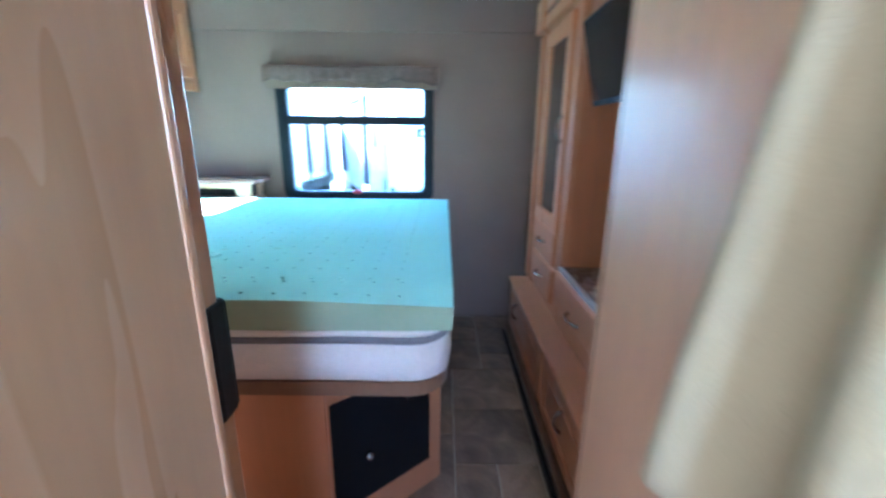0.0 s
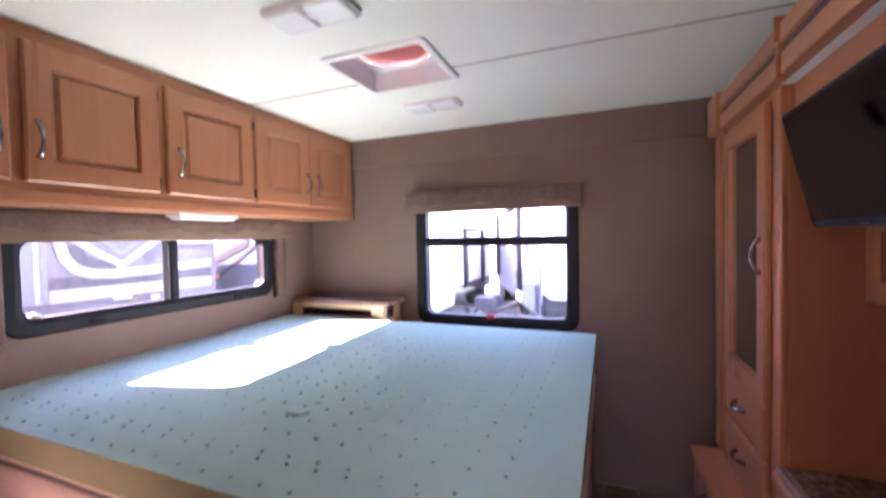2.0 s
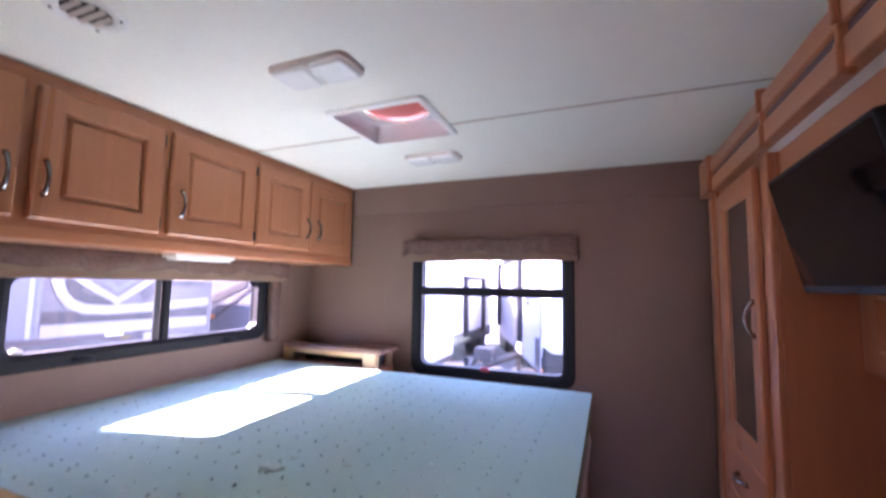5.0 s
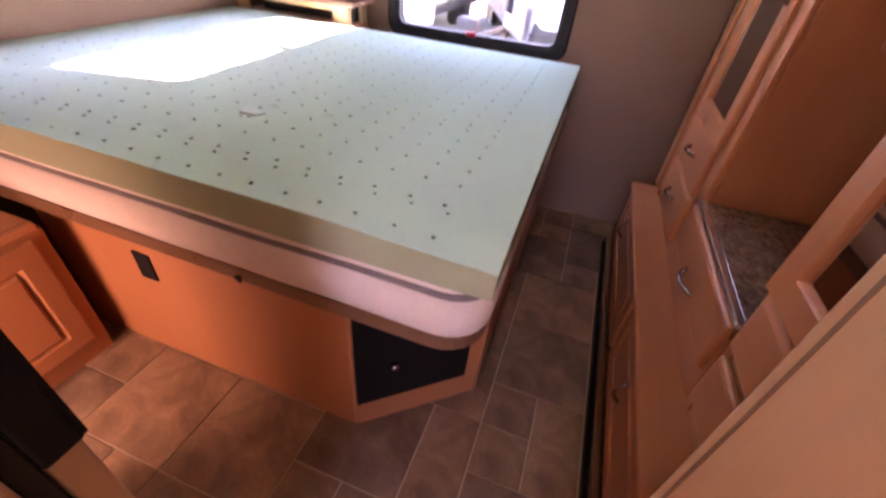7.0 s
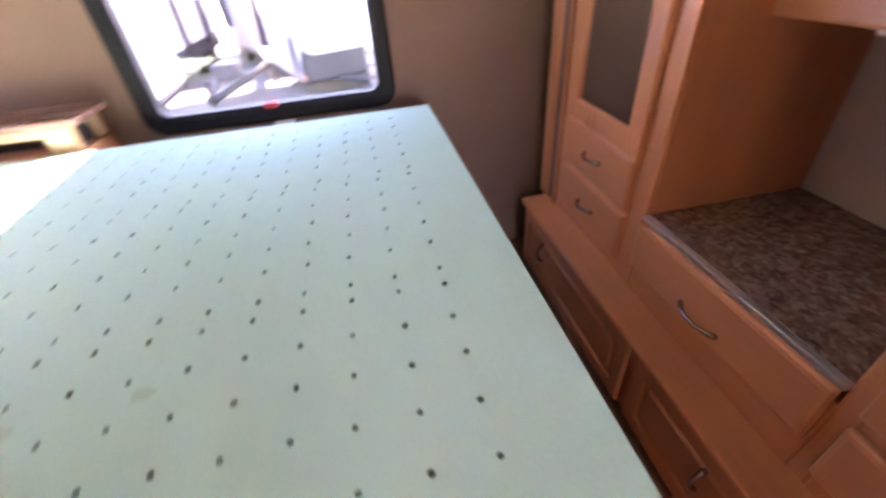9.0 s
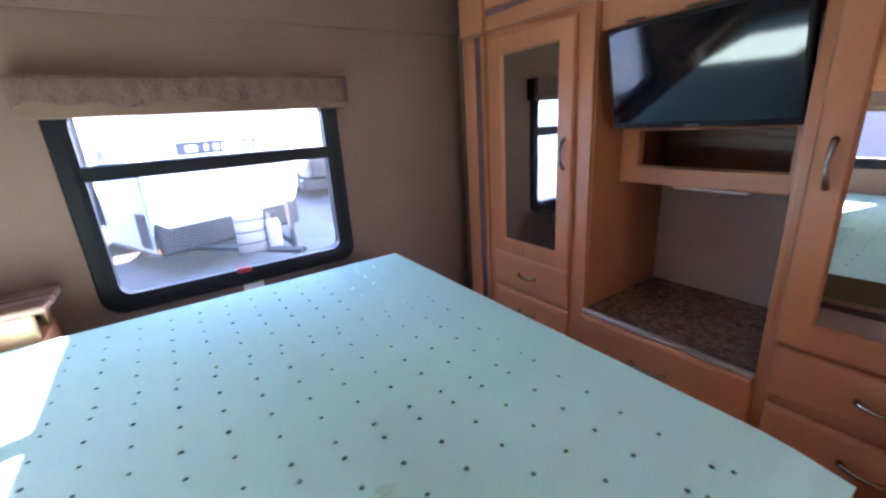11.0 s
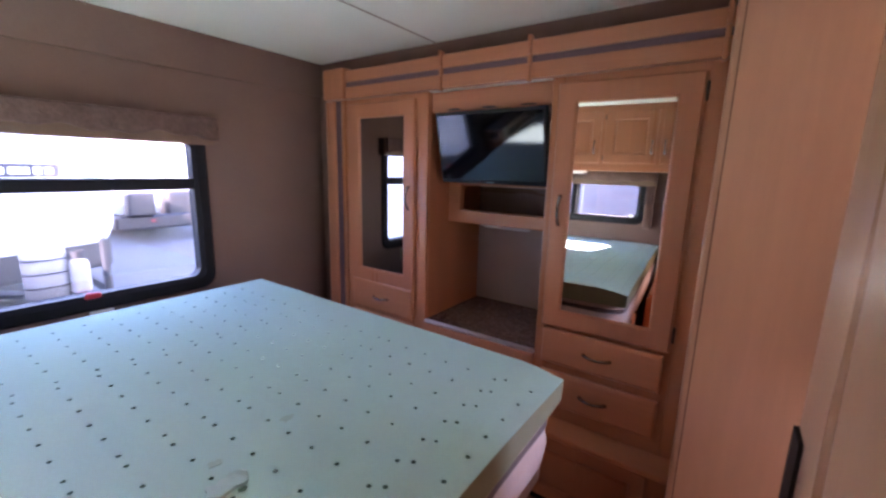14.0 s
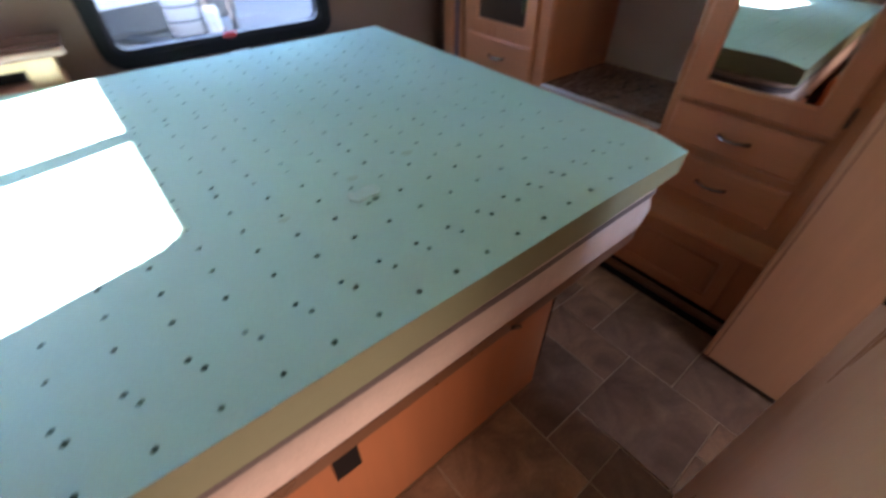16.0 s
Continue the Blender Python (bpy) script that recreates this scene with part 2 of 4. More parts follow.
steel = mottled("grey_steel", (0.022, 0.022, 0.025), 0.45, 60, 4, 0.12, 0.1)
tank_white = mottled("tank_cover", (0.34, 0.31, 0.29), 0.45, 60, 4, 0.05, 0.1)
amber = mottled("amber_marker", (0.75, 0.22, 0.05), 0.3, 60, 4, 0.05, 0.1)
nose_grey = mottled("dark_nose_cap", (0.028, 0.026, 0.028), 0.4, 60, 3, 0.10, 0.03)
sign_blue = mottled("sign_blue", (0.012, 0.016, 0.03), 0.5, 60, 4, 0.05, 0.1)
gravel = mottled("pale_gravel", (0.085, 0.085, 0.092), 0.9, 45, 0.7, 0.22, 0.8, 0.02)

# ---- mesh tools ----


def thing(name, at, label, category, group="", kind=""):
    ob = new(name)
    ob.empty_display_size = 0.05
    ob.location = at
    return tagged(ob, label, category, group, kind)


def part(name, bm, mat, parent=None, label="", smooth=False, extra=()):
    me = bpy.data.meshes.new(name)
    bmesh.ops.recalc_face_normals(bm, faces=bm.faces)
    bm.to_mesh(me)
    bm.free()
    me.materials.append(mat)
    for m in extra:
        me.materials.append(m)
    if smooth:
        me.polygons.foreach_set("use_smooth", [True] * len(me.polygons))
    ob = new(name, me)
    if parent:
        ob.parent = parent
        if parent.type == "EMPTY":
            ob.matrix_parent_inverse = Matrix.Translation(-parent.location)
    if label:
        ob["label"] = label
    return ob


def single(name, bm, mat, label, category, group="", kind="", smooth=False, extra=()):
    return tagged(part(name, bm, mat, None, "", smooth, extra), label, category, group, kind)


def box(x0, x1, y0, y1, z0, z1, bev=0.003, seg=1, bm=None):
    """A box with eased edges, added to bm."""
    bm = bm or bmesh.new()
    m = Matrix.Translation(((x0 + x1) / 2, (y0 + y1) / 2, (z0 + z1) / 2)) @ Matrix.Diagonal((x1 - x0, y1 - y0, z1 - z0, 1))
    vs = bmesh.ops.create_cube(bm, size=1, matrix=m)["verts"]
    if bev:
        es = list({e for v in vs for e in v.link_edges})
        bmesh.ops.bevel(bm, geom=es, offset=bev, segments=seg, affect="EDGES", profile=0.5)
    return bm


def rounded(u0, u1, v0, v1, r, n):
    pts = []
    for cx, cy, a in ((u1 - r, v1 - r, 0), (u0 + r, v1 - r, 90), (u0 + r, v0 + r, 180), (u1 - r, v0 + r, 270)):
        for i in range(n + 1):
            t = radians(a + 90 * i / n)
            pts.append((cx + r * math.cos(t), cy + r * math.sin(t)))
    return pts


def rings(loops, m, n=1, first=True, last=True, closed=False, bm=None):
    """Skin over rounded rectangles (u0, u1, v0, v1, r, depth): u along x, v up, depth along y, moved by m."""
    bm = bm or bmesh.new()
    rows = []
    for u0, u1, v0, v1, r, d in loops:
        rows.append([bm.verts.new(m @ Vector((u, d, v))) for u, v in rounded(u0, u1, v0, v1, r, n)])
    if closed:
        rows.append(rows[0])
    for a, b in zip(rows, rows[1:]):
        for i in range(len(a)):
            j = (i + 1) % len(a)
            bm.faces.new((a[i], a[j], b[j], b[i]))
    if not closed:
        if first:
            bm.faces.new(rows[0])
        if last:
            bm.faces.new(rows[-1][::-1])
    return bm


def tube(pts, r, sides=8, m=Matrix(), bm=None, flat=1.0):
    """A round bar along a line of points."""
    bm = bm or bmesh.new()
    pts = [Vector(p) for p in pts]
    rows = []
    for i, p in enumerate(pts):
        way = (pts[min(i + 1, len(pts) - 1)] - pts[max(i - 1, 0)]).normalized()
        side = way.cross(Vector((0.13, 0.31, 0.94))).normalized()
        up = way.cross(side)
        rr = r if not callable(r) else r(i / (len(pts) - 1))
        rows.append([bm.verts.new(m @ (p + rr * (math.cos(2 * math.pi * k / sides) * side + flat * math.sin(2 * math.pi * k / sides) * up))) for k in range(sides)])
    for a, b in zip(rows, rows[1:]):
        for k in range(sides):
            bm.faces.new((a[k], a[(k + 1) % sides], b[(k + 1) % sides], b[k]))
    bm.faces.new(rows[0])
    bm.faces.new(rows[-1][::-1])
    return bm


def lathe(profile, m, sides=24, bm=None):
    """A turned piece about z from (radius, height) pairs."""
    bm = bm or bmesh.new()
    rows = [[bm.verts.new(m @ Vector((r * math.cos(2 * math.pi * k / sides), r * math.sin(2 * math.pi * k / sides), h))) for k in range(sides)] for r, h in profile]
    for a, b in zip(rows, rows[1:]):
        for k in range(sides):
            bm.faces.new((a[k], a[(k + 1) % sides], b[(k + 1) % sides], b[k]))
    if profile[0][0] > 0 and profile[-1][0] > 0:
        for k in range(sides):
            bm.faces.new((rows[-1][k], rows[-1][(k + 1) % sides], rows[0][(k + 1) % sides], rows[0][k]))
    return bm


HM = Matrix(((1, 0, 0, 0), (0, 0, 1, 0), (0, 1, 0, 0), (0, 0, 0, 1)))


def facing_east(x):
    """Local u to +y, depth outwards to +x, for what stands on the west side."""
    return Matrix.Translation((x, 0, 0)) @ Matrix(((0, -1, 0, 0), (1, 0, 0, 0), (0, 0, 1, 0), (0, 0, 0, 1)))


def facing_west(x):
    """Local u is -y, depth outwards to -x, for what stands on the east side."""
    return Matrix.Translation((x, 0, 0)) @ Matrix(((0, 1, 0, 0), (-1, 0, 0, 0), (0, 0, 1, 0), (0, 0, 0, 1)))


def pull(parent, m, u, v, length, upright=True, d=-0.022, mat=None):
    """An arched nickel pull with flattened feet."""
    pts = []
    for i in range(13):
        s = i / 12
        a = (s - 0.5) * length
        h = d - 0.026 * math.sin(math.pi * s) ** 0.7
        pts.append((u, h, v + a) if upright else (u + a, h, v))
    bm = tube(pts, lambda s: 0.0056 + 0.0028 * abs(2 * s - 1) ** 2, 8, m)
    for e in (-0.5, 0.5):
        c = Vector((u, d, v + e * length)) if upright else Vector((u + e * length, d, v))
        bmesh.ops.create_icosphere(bm, subdivisions=1, radius=0.0075, matrix=m @ Matrix.Translation(c) @ Matrix.Diagonal((1, 0.6, 1, 1)))
    return part("handle", bm, mat or nickel, parent, "arched brushed nickel pull", True)


def panel_door(parent, m, u0, u1, v0, v1, handle=None, length=0.1, upright=True, name="door", mat=wood_v, rail=0.058, pane=None, thick=0.02):
    """A framed cabinet door: eased frame, bead, and a raised panel or a pane. Face at depth -thick."""
    t = -thick
    fr = [(u0 + 0.007, u1 - 0.007, v0 + 0.007, v1 - 0.007, 0.002, 0), (u0 + 0.007, u1 - 0.007, v0 + 0.007, v1 - 0.007, 0.002, -0.004), (u0, u1, v0, v1, 0.002, -0.004), (u0, u1, v0, v1, 0.002, t + 0.006), (u0 + 0.006, u1 - 0.006, v0 + 0.006, v1 - 0.006, 0.002, t)]
    i = rail
    fr += [(u0 + i, u1 - i, v0 + i, v1 - i, 0.002, t), (u0 + i + 0.004, u1 - i - 0.004, v0 + i + 0.004, v1 - i - 0.004, 0.002, t + 0.003),
           (u0 + i + 0.008, u1 - i - 0.008, v0 + i + 0.008, v1 - i - 0.008, 0.002, t + 0.010), (u0 + i + 0.008, u1 - i - 0.008, v0 + i + 0.008, v1 - i - 0.008, 0.002, 0)]
    door = part(name, rings(fr, m, closed=True), mat, parent)
    i += 0.0085
    if pane:
        part("pane", rings([(u0 + i, u1 - i, v0 + i, v1 - i, 0.002, t + 0.012), (u0 + i, u1 - i, v0 + i, v1 - i, 0.002, t + 0.016)], m), pane, door, "mirrored glass pane")
    else:
        part("panel", rings([(u0 + i, u1 - i, v0 + i, v1 - i, 0.002, t + 0.014), (u0 + i, u1 - i, v0 + i, v1 - i, 0.002, t + 0.012), (u0 + i + 0.006, u1 - i - 0.006, v0 + i + 0.006, v1 - i - 0.006, 0.002, t + 0.012),
                             (u0 + i + 0.014, u1 - i - 0.014, v0 + i + 0.014, v1 - i - 0.014, 0.002, t + 0.001)], m), mat, door)
    if handle:
        pull(door, m, handle[0], handle[1], length, upright, t)
    return door


def drawer_front(parent, m, u0, u1, v0, v1, name="drawer_front", mat=wood_y, length=0.1, hv=None):
    t = -0.022
    dr = part(name, rings([(u0 + 0.007, u1 - 0.007, v0 + 0.007, v1 - 0.007, 0.003, 0), (u0 + 0.007, u1 - 0.007, v0 + 0.007, v1 - 0.007, 0.003, -0.004), (u0, u1, v0, v1, 0.003, -0.004), (u0, u1, v0, v1, 0.003, t + 0.008), (u0 + 0.004, u1 - 0.004, v0 + 0.004, v1 - 0.004, 0.003, t + 0.003), (u0 + 0.014, u1 - 0.014, v0 + 0.014, v1 - 0.014, 0.003, t)], m), mat, parent)
    pull(dr, m, (u0 + u1) / 2, (v0 + v1) / 2 if hv is None else hv, length, False, t)
    return dr


# ---- the room ----
N, S, W, E, CEIL = 2.65, 0.422, -1.86, 0.59, 1.976
WN = (-1.041, -0.103, 0.814, 1.555)      # north window opening: x0, x1, z0, z1
WW = (1.056, 2.25, 1.02, 1.40)         # west window opening: y0, y1, z0, z1


def wall_with_opening(name, u0, u1, z0, z1, o, m, thick, label, r=0.06, nseg=5):
    """A wall whose rounded opening goes right through. u along the wall, depth 0 at its room face."""
    bm = bmesh.new()
    a = [(o[0], o[1], o[2], o[3], r, 0), (o[0], o[1], o[2], o[3], r, thick)]
    pts = rounded(o[0], o[1], o[2], o[3], r, nseg)
    k = nseg + 1
    corners = [(u1, z1), (u0, z1), (u0, z0), (u1, z0)]
    layers = []
    for d in (0, thick):
        inner = [bm.verts.new(m @ Vector((u, d, v))) for u, v in pts]
        outer = [bm.verts.new(m @ Vector((u, d, v))) for u, v in corners]
        for c in range(4):
            seg = inner[c * k:(c + 1) * k]
            for p, q in zip(seg, seg[1:]):
                bm.faces.new((outer[c], p, q))
            bm.faces.new((outer[c], seg[-1], inner[((c + 1) % 4) * k], outer[(c + 1) % 4]))
        layers.append((inner, outer))
    for a, b in zip(layers[0], layers[1]):
        for i in range(len(a)):
            j = (i + 1) % len(a)
            bm.faces.new((a[i], a[j], b[j], b[i]))
    return single(name, bm, wallpaper, label, "wall", kind="structure")


M_NORTH = Matrix.Translation((0, N, 0))
wall_with_opening("wall_north", W - 0.05, 1.2, -0.02, CEIL + 0.03, WN, M_NORTH, 0.05, "taupe wallpapered front wall with a window opening")
wall_with_opening("wall_west", HALL_S, N, -0.02, CEIL + 0.03, WW, facing_east(W), 0.05, "taupe wallpapered side wall behind the bed head")
single("wall_east", box(1.06, 1.10, S - 0.4, N, -0.02, CEIL + 0.03, 0), wallpaper, "plain outer wall behind the wardrobe", "wall", kind="structure")
single("wall_east_upper", box(E, E + 0.04, 0.634, 2.50, 1.76, CEIL, 0), wallpaper, "taupe wall strip above the wardrobe", "wall", kind="structure")
single("wall_east_corner", box(E, E + 0.04, 2.5005, N - 0.001, 0.0, CEIL, 0), wallpaper, "taupe wall strip in the corner beside the wardrobe", "wall", kind="structure")
single("trim_north_band", box(W + 0.001, E, N - 0.022, N - 0.001, 1.80, CEIL - 0.001, 0.003), wallpaper, "taupe padded band under the ceiling", "trim", kind="structure")
single("wall_south", box(-1.0, HALL_W - 0.012, S - 0.075, S - 0.020, 0, CEIL, 0.002), laminate, "wood laminate partition beside the doorway", "wall", kind="structure")
single("wall_south_end", box(W, -1.28, S - 0.075, S - 0.020, 0, CEIL, 0.002), laminate, "wood laminate partition end beside the nightstand", "wall", kind="structure")
# Low opening made up to let the south-west glow in
single("wall_south_head", box(-1.2795, -1.0005, S - 0.075, S - 0.020, 0.90, CEIL, 0.002), laminate, "wood laminate wall over an added low opening", "wall", kind="structure")
# Gap made up in the unseen stretch, for the side fill lamp
for y0, y1, z0 in ((HALL_S, -0.92, 0), (-0.08, S - 0.0255, 0), (-0.9195, -0.0805, 1.88)):
    single("wall_hall_west", box(HALL_W - 0.04, HALL_W, y0, y1, z0, CEIL, 0.006, 2), laminate, "wood laminate hallway wall beside an added opening", "wall", kind="structure")
single("trim_hall_corner", box(HALL_W - 0.011, HALL_W + 0.003, S - 0.034, S - 0.019, 0, CEIL, 0.004, 2), closet_laminate, "slim wooden corner trim", "trim", kind="structure")
single("wall_hall_east", box(HALL_E, HALL_E + 0.3, 0.16, 0.632, 0.03, CEIL, 0.006, 2), closet_laminate, "wood laminate closet end wall", "wall", kind="structure")
single("trim_closet_edge", box(HALL_E - 0.0012, HALL_E + 0.001, 0.612, 0.6155, 0.03, CEIL - 0.001, 0), wood_dark, "thin dark seam beside the closet corner", "trim", kind="structure")
# Unseen walls around a made-up side opening
single("wall_hall_east_rear", box(HALL_E, HALL_E + 0.3, HALL_S, -0.46, 0.03, CEIL, 0.006, 2), laminate, "wood laminate hallway wall behind the added side opening", "wall", kind="structure")
single("wall_unseen_side", box(HALL_E + 0.31, HALL_E + 0.33, -0.9, 0.1, 0, CEIL, 0), ceiling_white, "plain unseen white wall closing the added side opening", "wall", kind="structure")
single("baseboard", box(HALL_E + 0.012, HALL_E + 0.3, HALL_S, 0.62, 0, 0.03, 0.002), gap_shade, "recessed toe strip under the closet wall, coloured as shade", "trim", kind="structure")
# Unseen end wall, opened for the end fill lamp
for x0, x1, z0, z1 in ((W, -0.26, -0.02, CEIL), (0.2, 1.1, -0.02, CEIL), (-0.2595, 0.1995, -0.02, 1.0), (-0.2595, 0.1995, 1.9, CEIL)):
    single("wall_hall_south", box(x0, x1, HALL_S - 0.05, HALL_S, z0, z1, 0), laminate, "plain unseen hallway end wall with an added opening", "wall", kind="structure")


def ceiling():
    """One sheet with the roof vent's square well left open."""
    bm = bmesh.new()
    xs, ys = [W - 0.05, -0.876, -0.506, 1.1], [HALL_S - 0.05, 1.552, 1.888, N + 0.05]
    for i in range(3):
        for j in range(3):
            if (i, j) != (1, 1):
                box(xs[i], xs[i + 1], ys[j], ys[j + 1], CEIL, CEIL + 0.04, 0, 1, bm)
    bmesh.ops.remove_doubles(bm, verts=bm.verts, dist=1e-5)
    old = set(bm.faces)
    for x0, x1 in ((W + 0.3, -0.896), (-0.486, E)):
        box(x0, x1, 1.797, 1.804, CEIL - 0.003, CEIL - 0.0004, 0, 1, bm)
    for f in bm.faces:
        f.material_index = 0 if f in old else 1
    return single("ceiling", bm, ceiling_white, "white vinyl ceiling with a seam batten", "ceiling", kind="structure", extra=(grout,))


ceiling()
floor = single("floor", box(W, 1.06, HALL_S, N, -0.03, -0.004, 0), grout, "brown slate-look vinyl tile floor", "floor", kind="structure")


# ---- windows ----
def window(name, m, o, bars, label, depth=0.05):
    u0, u1, v0, v1 = o
    w = thing(name, m @ Vector(((u0 + u1) / 2, 0, v0)), label, "window", kind="structure")
    f = 0.052
    L = [(u0 + 0.001, u1 - 0.001, v0 + 0.001, v1 - 0.001, 0.058, depth), (u0 + 0.001, u1 - 0.001, v0 + 0.001, v1 - 0.001, 0.058, -0.001), (u0 - 0.012, u1 + 0.012, v0 - 0.012, v1 + 0.012, 0.07, -0.001),
         (u0 - 0.012, u1 + 0.012, v0 - 0.012, v1 + 0.012, 0.07, -0.010), (u0 - 0.004, u1 + 0.004, v0 - 0.004, v1 + 0.004, 0.062, -0.017), (u0 + f * 0.6, u1 - f * 0.6, v0 + f * 0.6, v1 - f * 0.6, 0.05, -0.017),
         (u0 + f, u1 - f, v0 + f, v1 - f, 0.04, -0.006), (u0 + f, u1 - f, v0 + f, v1 - f, 0.04, depth)]
    part("window_frame", rings(L, m, 6, closed=True), rubber, w, "black rounded window frame")
    for a in bars:
        part("glazing_bar", rings([(*a, 0.003, 0.03), (*a, 0.003, -0.004), (a[0] + 0.006, a[1] - 0.006, a[2] + 0.006, a[3] - 0.006, 0.003, -0.012)], m), rubber, w)
    p = part("pane", rings([(u0 + f - 0.004, u1 - f + 0.004, v0 + f - 0.004, v1 - f + 0.004, 0.04, 0.022), (u0 + f - 0.004, u1 - f + 0.004, v0 + f - 0.004, v1 - f + 0.004, 0.04, 0.026)], m, 4), glass, w, "clear window glass")
    p.visible_shadow = False
    return w


win_n = window("window_1", M_NORTH, WN, [(WN[0] + 0.045, WN[1] - 0.045, 1.279, 1.332)], "black-framed rounded window with a hopper pane above")
part("latch", box(-0.606, -0.552, N - 0.034, N - 0.016, 0.856, 0.880, 0.008, 2), red_plastic, win_n, "red escape latch")
part("label_plate", box(-0.592, -0.512, N - 0.004, N - 0.0005, 0.760, 0.797, 0.001), white_plastic, win_n, "small white sticker below the frame")
win_w = window("window_2", facing_east(W), WW, [(1.636, 1.676, WW[2] + 0.045, WW[3] - 0.03)], "wide black-framed slider window over the bed head")
part("sash_stile", box(W - 0.012, W - 0.002, 1.608, 1.634, WW[2] + 0.05, WW[3] - 0.05, 0.002), steel, win_w, "grey sliding sash stile")
for yy in (1.33, 2.00):
    lv = part("latch", tube([(W + 0.02, yy - 0.03, 1.03), (W + 0.035, yy, 1.036), (W + 0.035, yy + 0.03, 1.022), (W + 0.02, yy + 0.035, 1.02)], 0.008), black_plastic, win_w, "black window latch", True)
for yy in (1.145, 2.18):
    part("roller_bracket", lathe([(0.0, 0), (0.02, 0), (0.02, 0.006), (0.0, 0.008)], Matrix.Translation((W - 0.012, yy, 1.072)) @ Matrix.Rotation(radians(90), 4, "Y"), 16), white_plastic, win_w, "small white night-shade keeper")


def valance(name, m, u0, u1, v0, v1, depth, legs, label):
    """A padded fabric box over a window: wavy front, returns at the ends, optional side legs."""
    t = thing(name, m @ Vector(((u0 + u1) / 2, 0, v0)), label, "valance")
    bm = bmesh.new()
    n, rows = 60, 8
    def sheet(off):
        g = []
        for i in range(n + 1):
            s = i / n
            u = u0 + s * (u1 - u0)
            lift = 0.030 + 0.014 * math.sin(s * 31) * math.sin(s * 13 + 1) + 0.010 * abs(math.sin(s * math.pi * 3))
            col = []
            for j in range(rows + 1):
                q = j / rows
                v = v1 + (v0 + lift - v1) * q
                d = -depth - off - 0.006 * math.sin(s * 43 + q * 2) * q - 0.006 * math.sin(q * math.pi) - 0.003 * math.sin(s * 97)
                col.append(bm.verts.new(m @ Vector((u, d, v))))
            g.append(col)
        for i in range(n):
            for j in range(rows):
                bm.faces.new((g[i][j], g[i + 1][j], g[i + 1][j + 1], g[i][j + 1]))
        return g
    a, b = sheet(0.0), sheet(-0.012)
    for i in range(n):
        bm.faces.new((a[i][0], b[i][0], b[i + 1][0], a[i + 1][0]))
        bm.faces.new((a[i][rows], a[i + 1][rows], b[i + 1][rows], b[i][rows]))
    for i in (0, n):
        for j in range(rows):
            bm.faces.new((a[i][j], a[i][j + 1], b[i][j + 1], b[i][j]))
    part("front", bm, fabric, t, smooth=True)
    part("lining", rings([(u0 + 0.004, u1 - 0.004, v0, v1 - 0.01, 0.006, -depth + 0.034), (u0 + 0.004, u1 - 0.004, v0, v1 - 0.01, 0.006, -depth + 0.026), (u0 + 0.008, u1 - 0.008, v0 + 0.004, v1 - 0.014, 0.006, -depth + 0.023)], m, 2), valance_tan, t, "plain tan lower edge")
    for s in (u0 + 0.002, u1 - 0.018):
        part("return", rings([(s, s + 0.016, v0 + 0.004, v1 - 0.002, 0.003, -0.002), (s, s + 0.016, v0 + 0.004, v1 - 0.002, 0.003, -depth + 0.036)], m), valance_end, t, "dark fabric return")
    part("top_board", rings([(u0 + 0.02, u1 - 0.02, v1 - 0.014, v1 - 0.003, 0.002, -0.002), (u0 + 0.02, u1 - 0.02, v1 - 0.014, v1 - 0.003, 0.002, -depth + 0.013)], m), fabric, t)
    for a0, a1, b0 in legs:
        part("side_leg", rings([(a0, a1, b0, v0 + 0.012, 0.012, -0.002), (a0, a1, b0, v0 + 0.012, 0.012, -depth * 0.55), (a0 + 0.008, a1 - 0.008, b0 + 0.008, v0 + 0.008, 0.01, -depth * 0.62)], m, 2), fabric, t, "padded side leg", True)
    return t


valance("valance", M_NORTH, -1.09, -0.063, 1.482, 1.604, 0.085, (), "taupe padded fabric valance above the front window")
valance("valance", facing_east(W), 0.97, 2.345, 1.345, 1.464, 0.09, ((2.27, 2.335, 0.985), (0.98, 1.045, 0.985)), "taupe fabric valance with side legs under the cabinets")

# ---- overhead cabinets ----
OH = -1.505
oh = thing("overhead_cabinet", (OH, 1.55, 1.47), "maple overhead cabinet row with raised-panel doors", "cabinet")
part("body", box(W + 0.001, OH, S + 0.06, N - 0.023, 1.462, CEIL - 0.001, 0.004), wood_y, oh)
part("bottom_rail", box(OH - 0.01, OH + 0.004, S + 0.06, N - 0.024, 1.458, 1.50, 0.004, 2), wood_y, oh)
MO = facing_east(OH + 0.0005)
for u0, u1, h in ((0.545, 0.952, 0.922), (0.983, 1.362, 1.012), (1.393, 1.800, 1.436), (1.820, 2.186, 2.166), (2.196, 2.583, 2.258)):
    d = panel_door(oh, MO, u0, u1, 1.520, 1.926, (h, 1.645), 0.105, mat=wood_v, rail=0.064)
    hy = u1 + 0.004 if h < (u0 + u1) / 2 else u0 - 0.004
    for hz in (1.56, 1.88):
        part("hinge", box(OH + 0.001, OH + 0.012, hy - 0.006, hy + 0.006, hz - 0.022, hz + 0.022, 0.003), bronze, d, "dark wrap hinge")
strip = thing("strip_light", (-1.68, 1.68, 1.46), "slim white lamp under the overhead cabinet", "lamp")
part("housing", box(-1.72, -1.63, 1.53, 1.83, 1.446, 1.4615, 0.004, 2), white_plastic, strip)
part("diffuser", box(-1.712, -1.638, 1.545, 1.815, 1.436, 1.446, 0.004, 2), lens_plastic, strip, "ribbed clear diffuser")

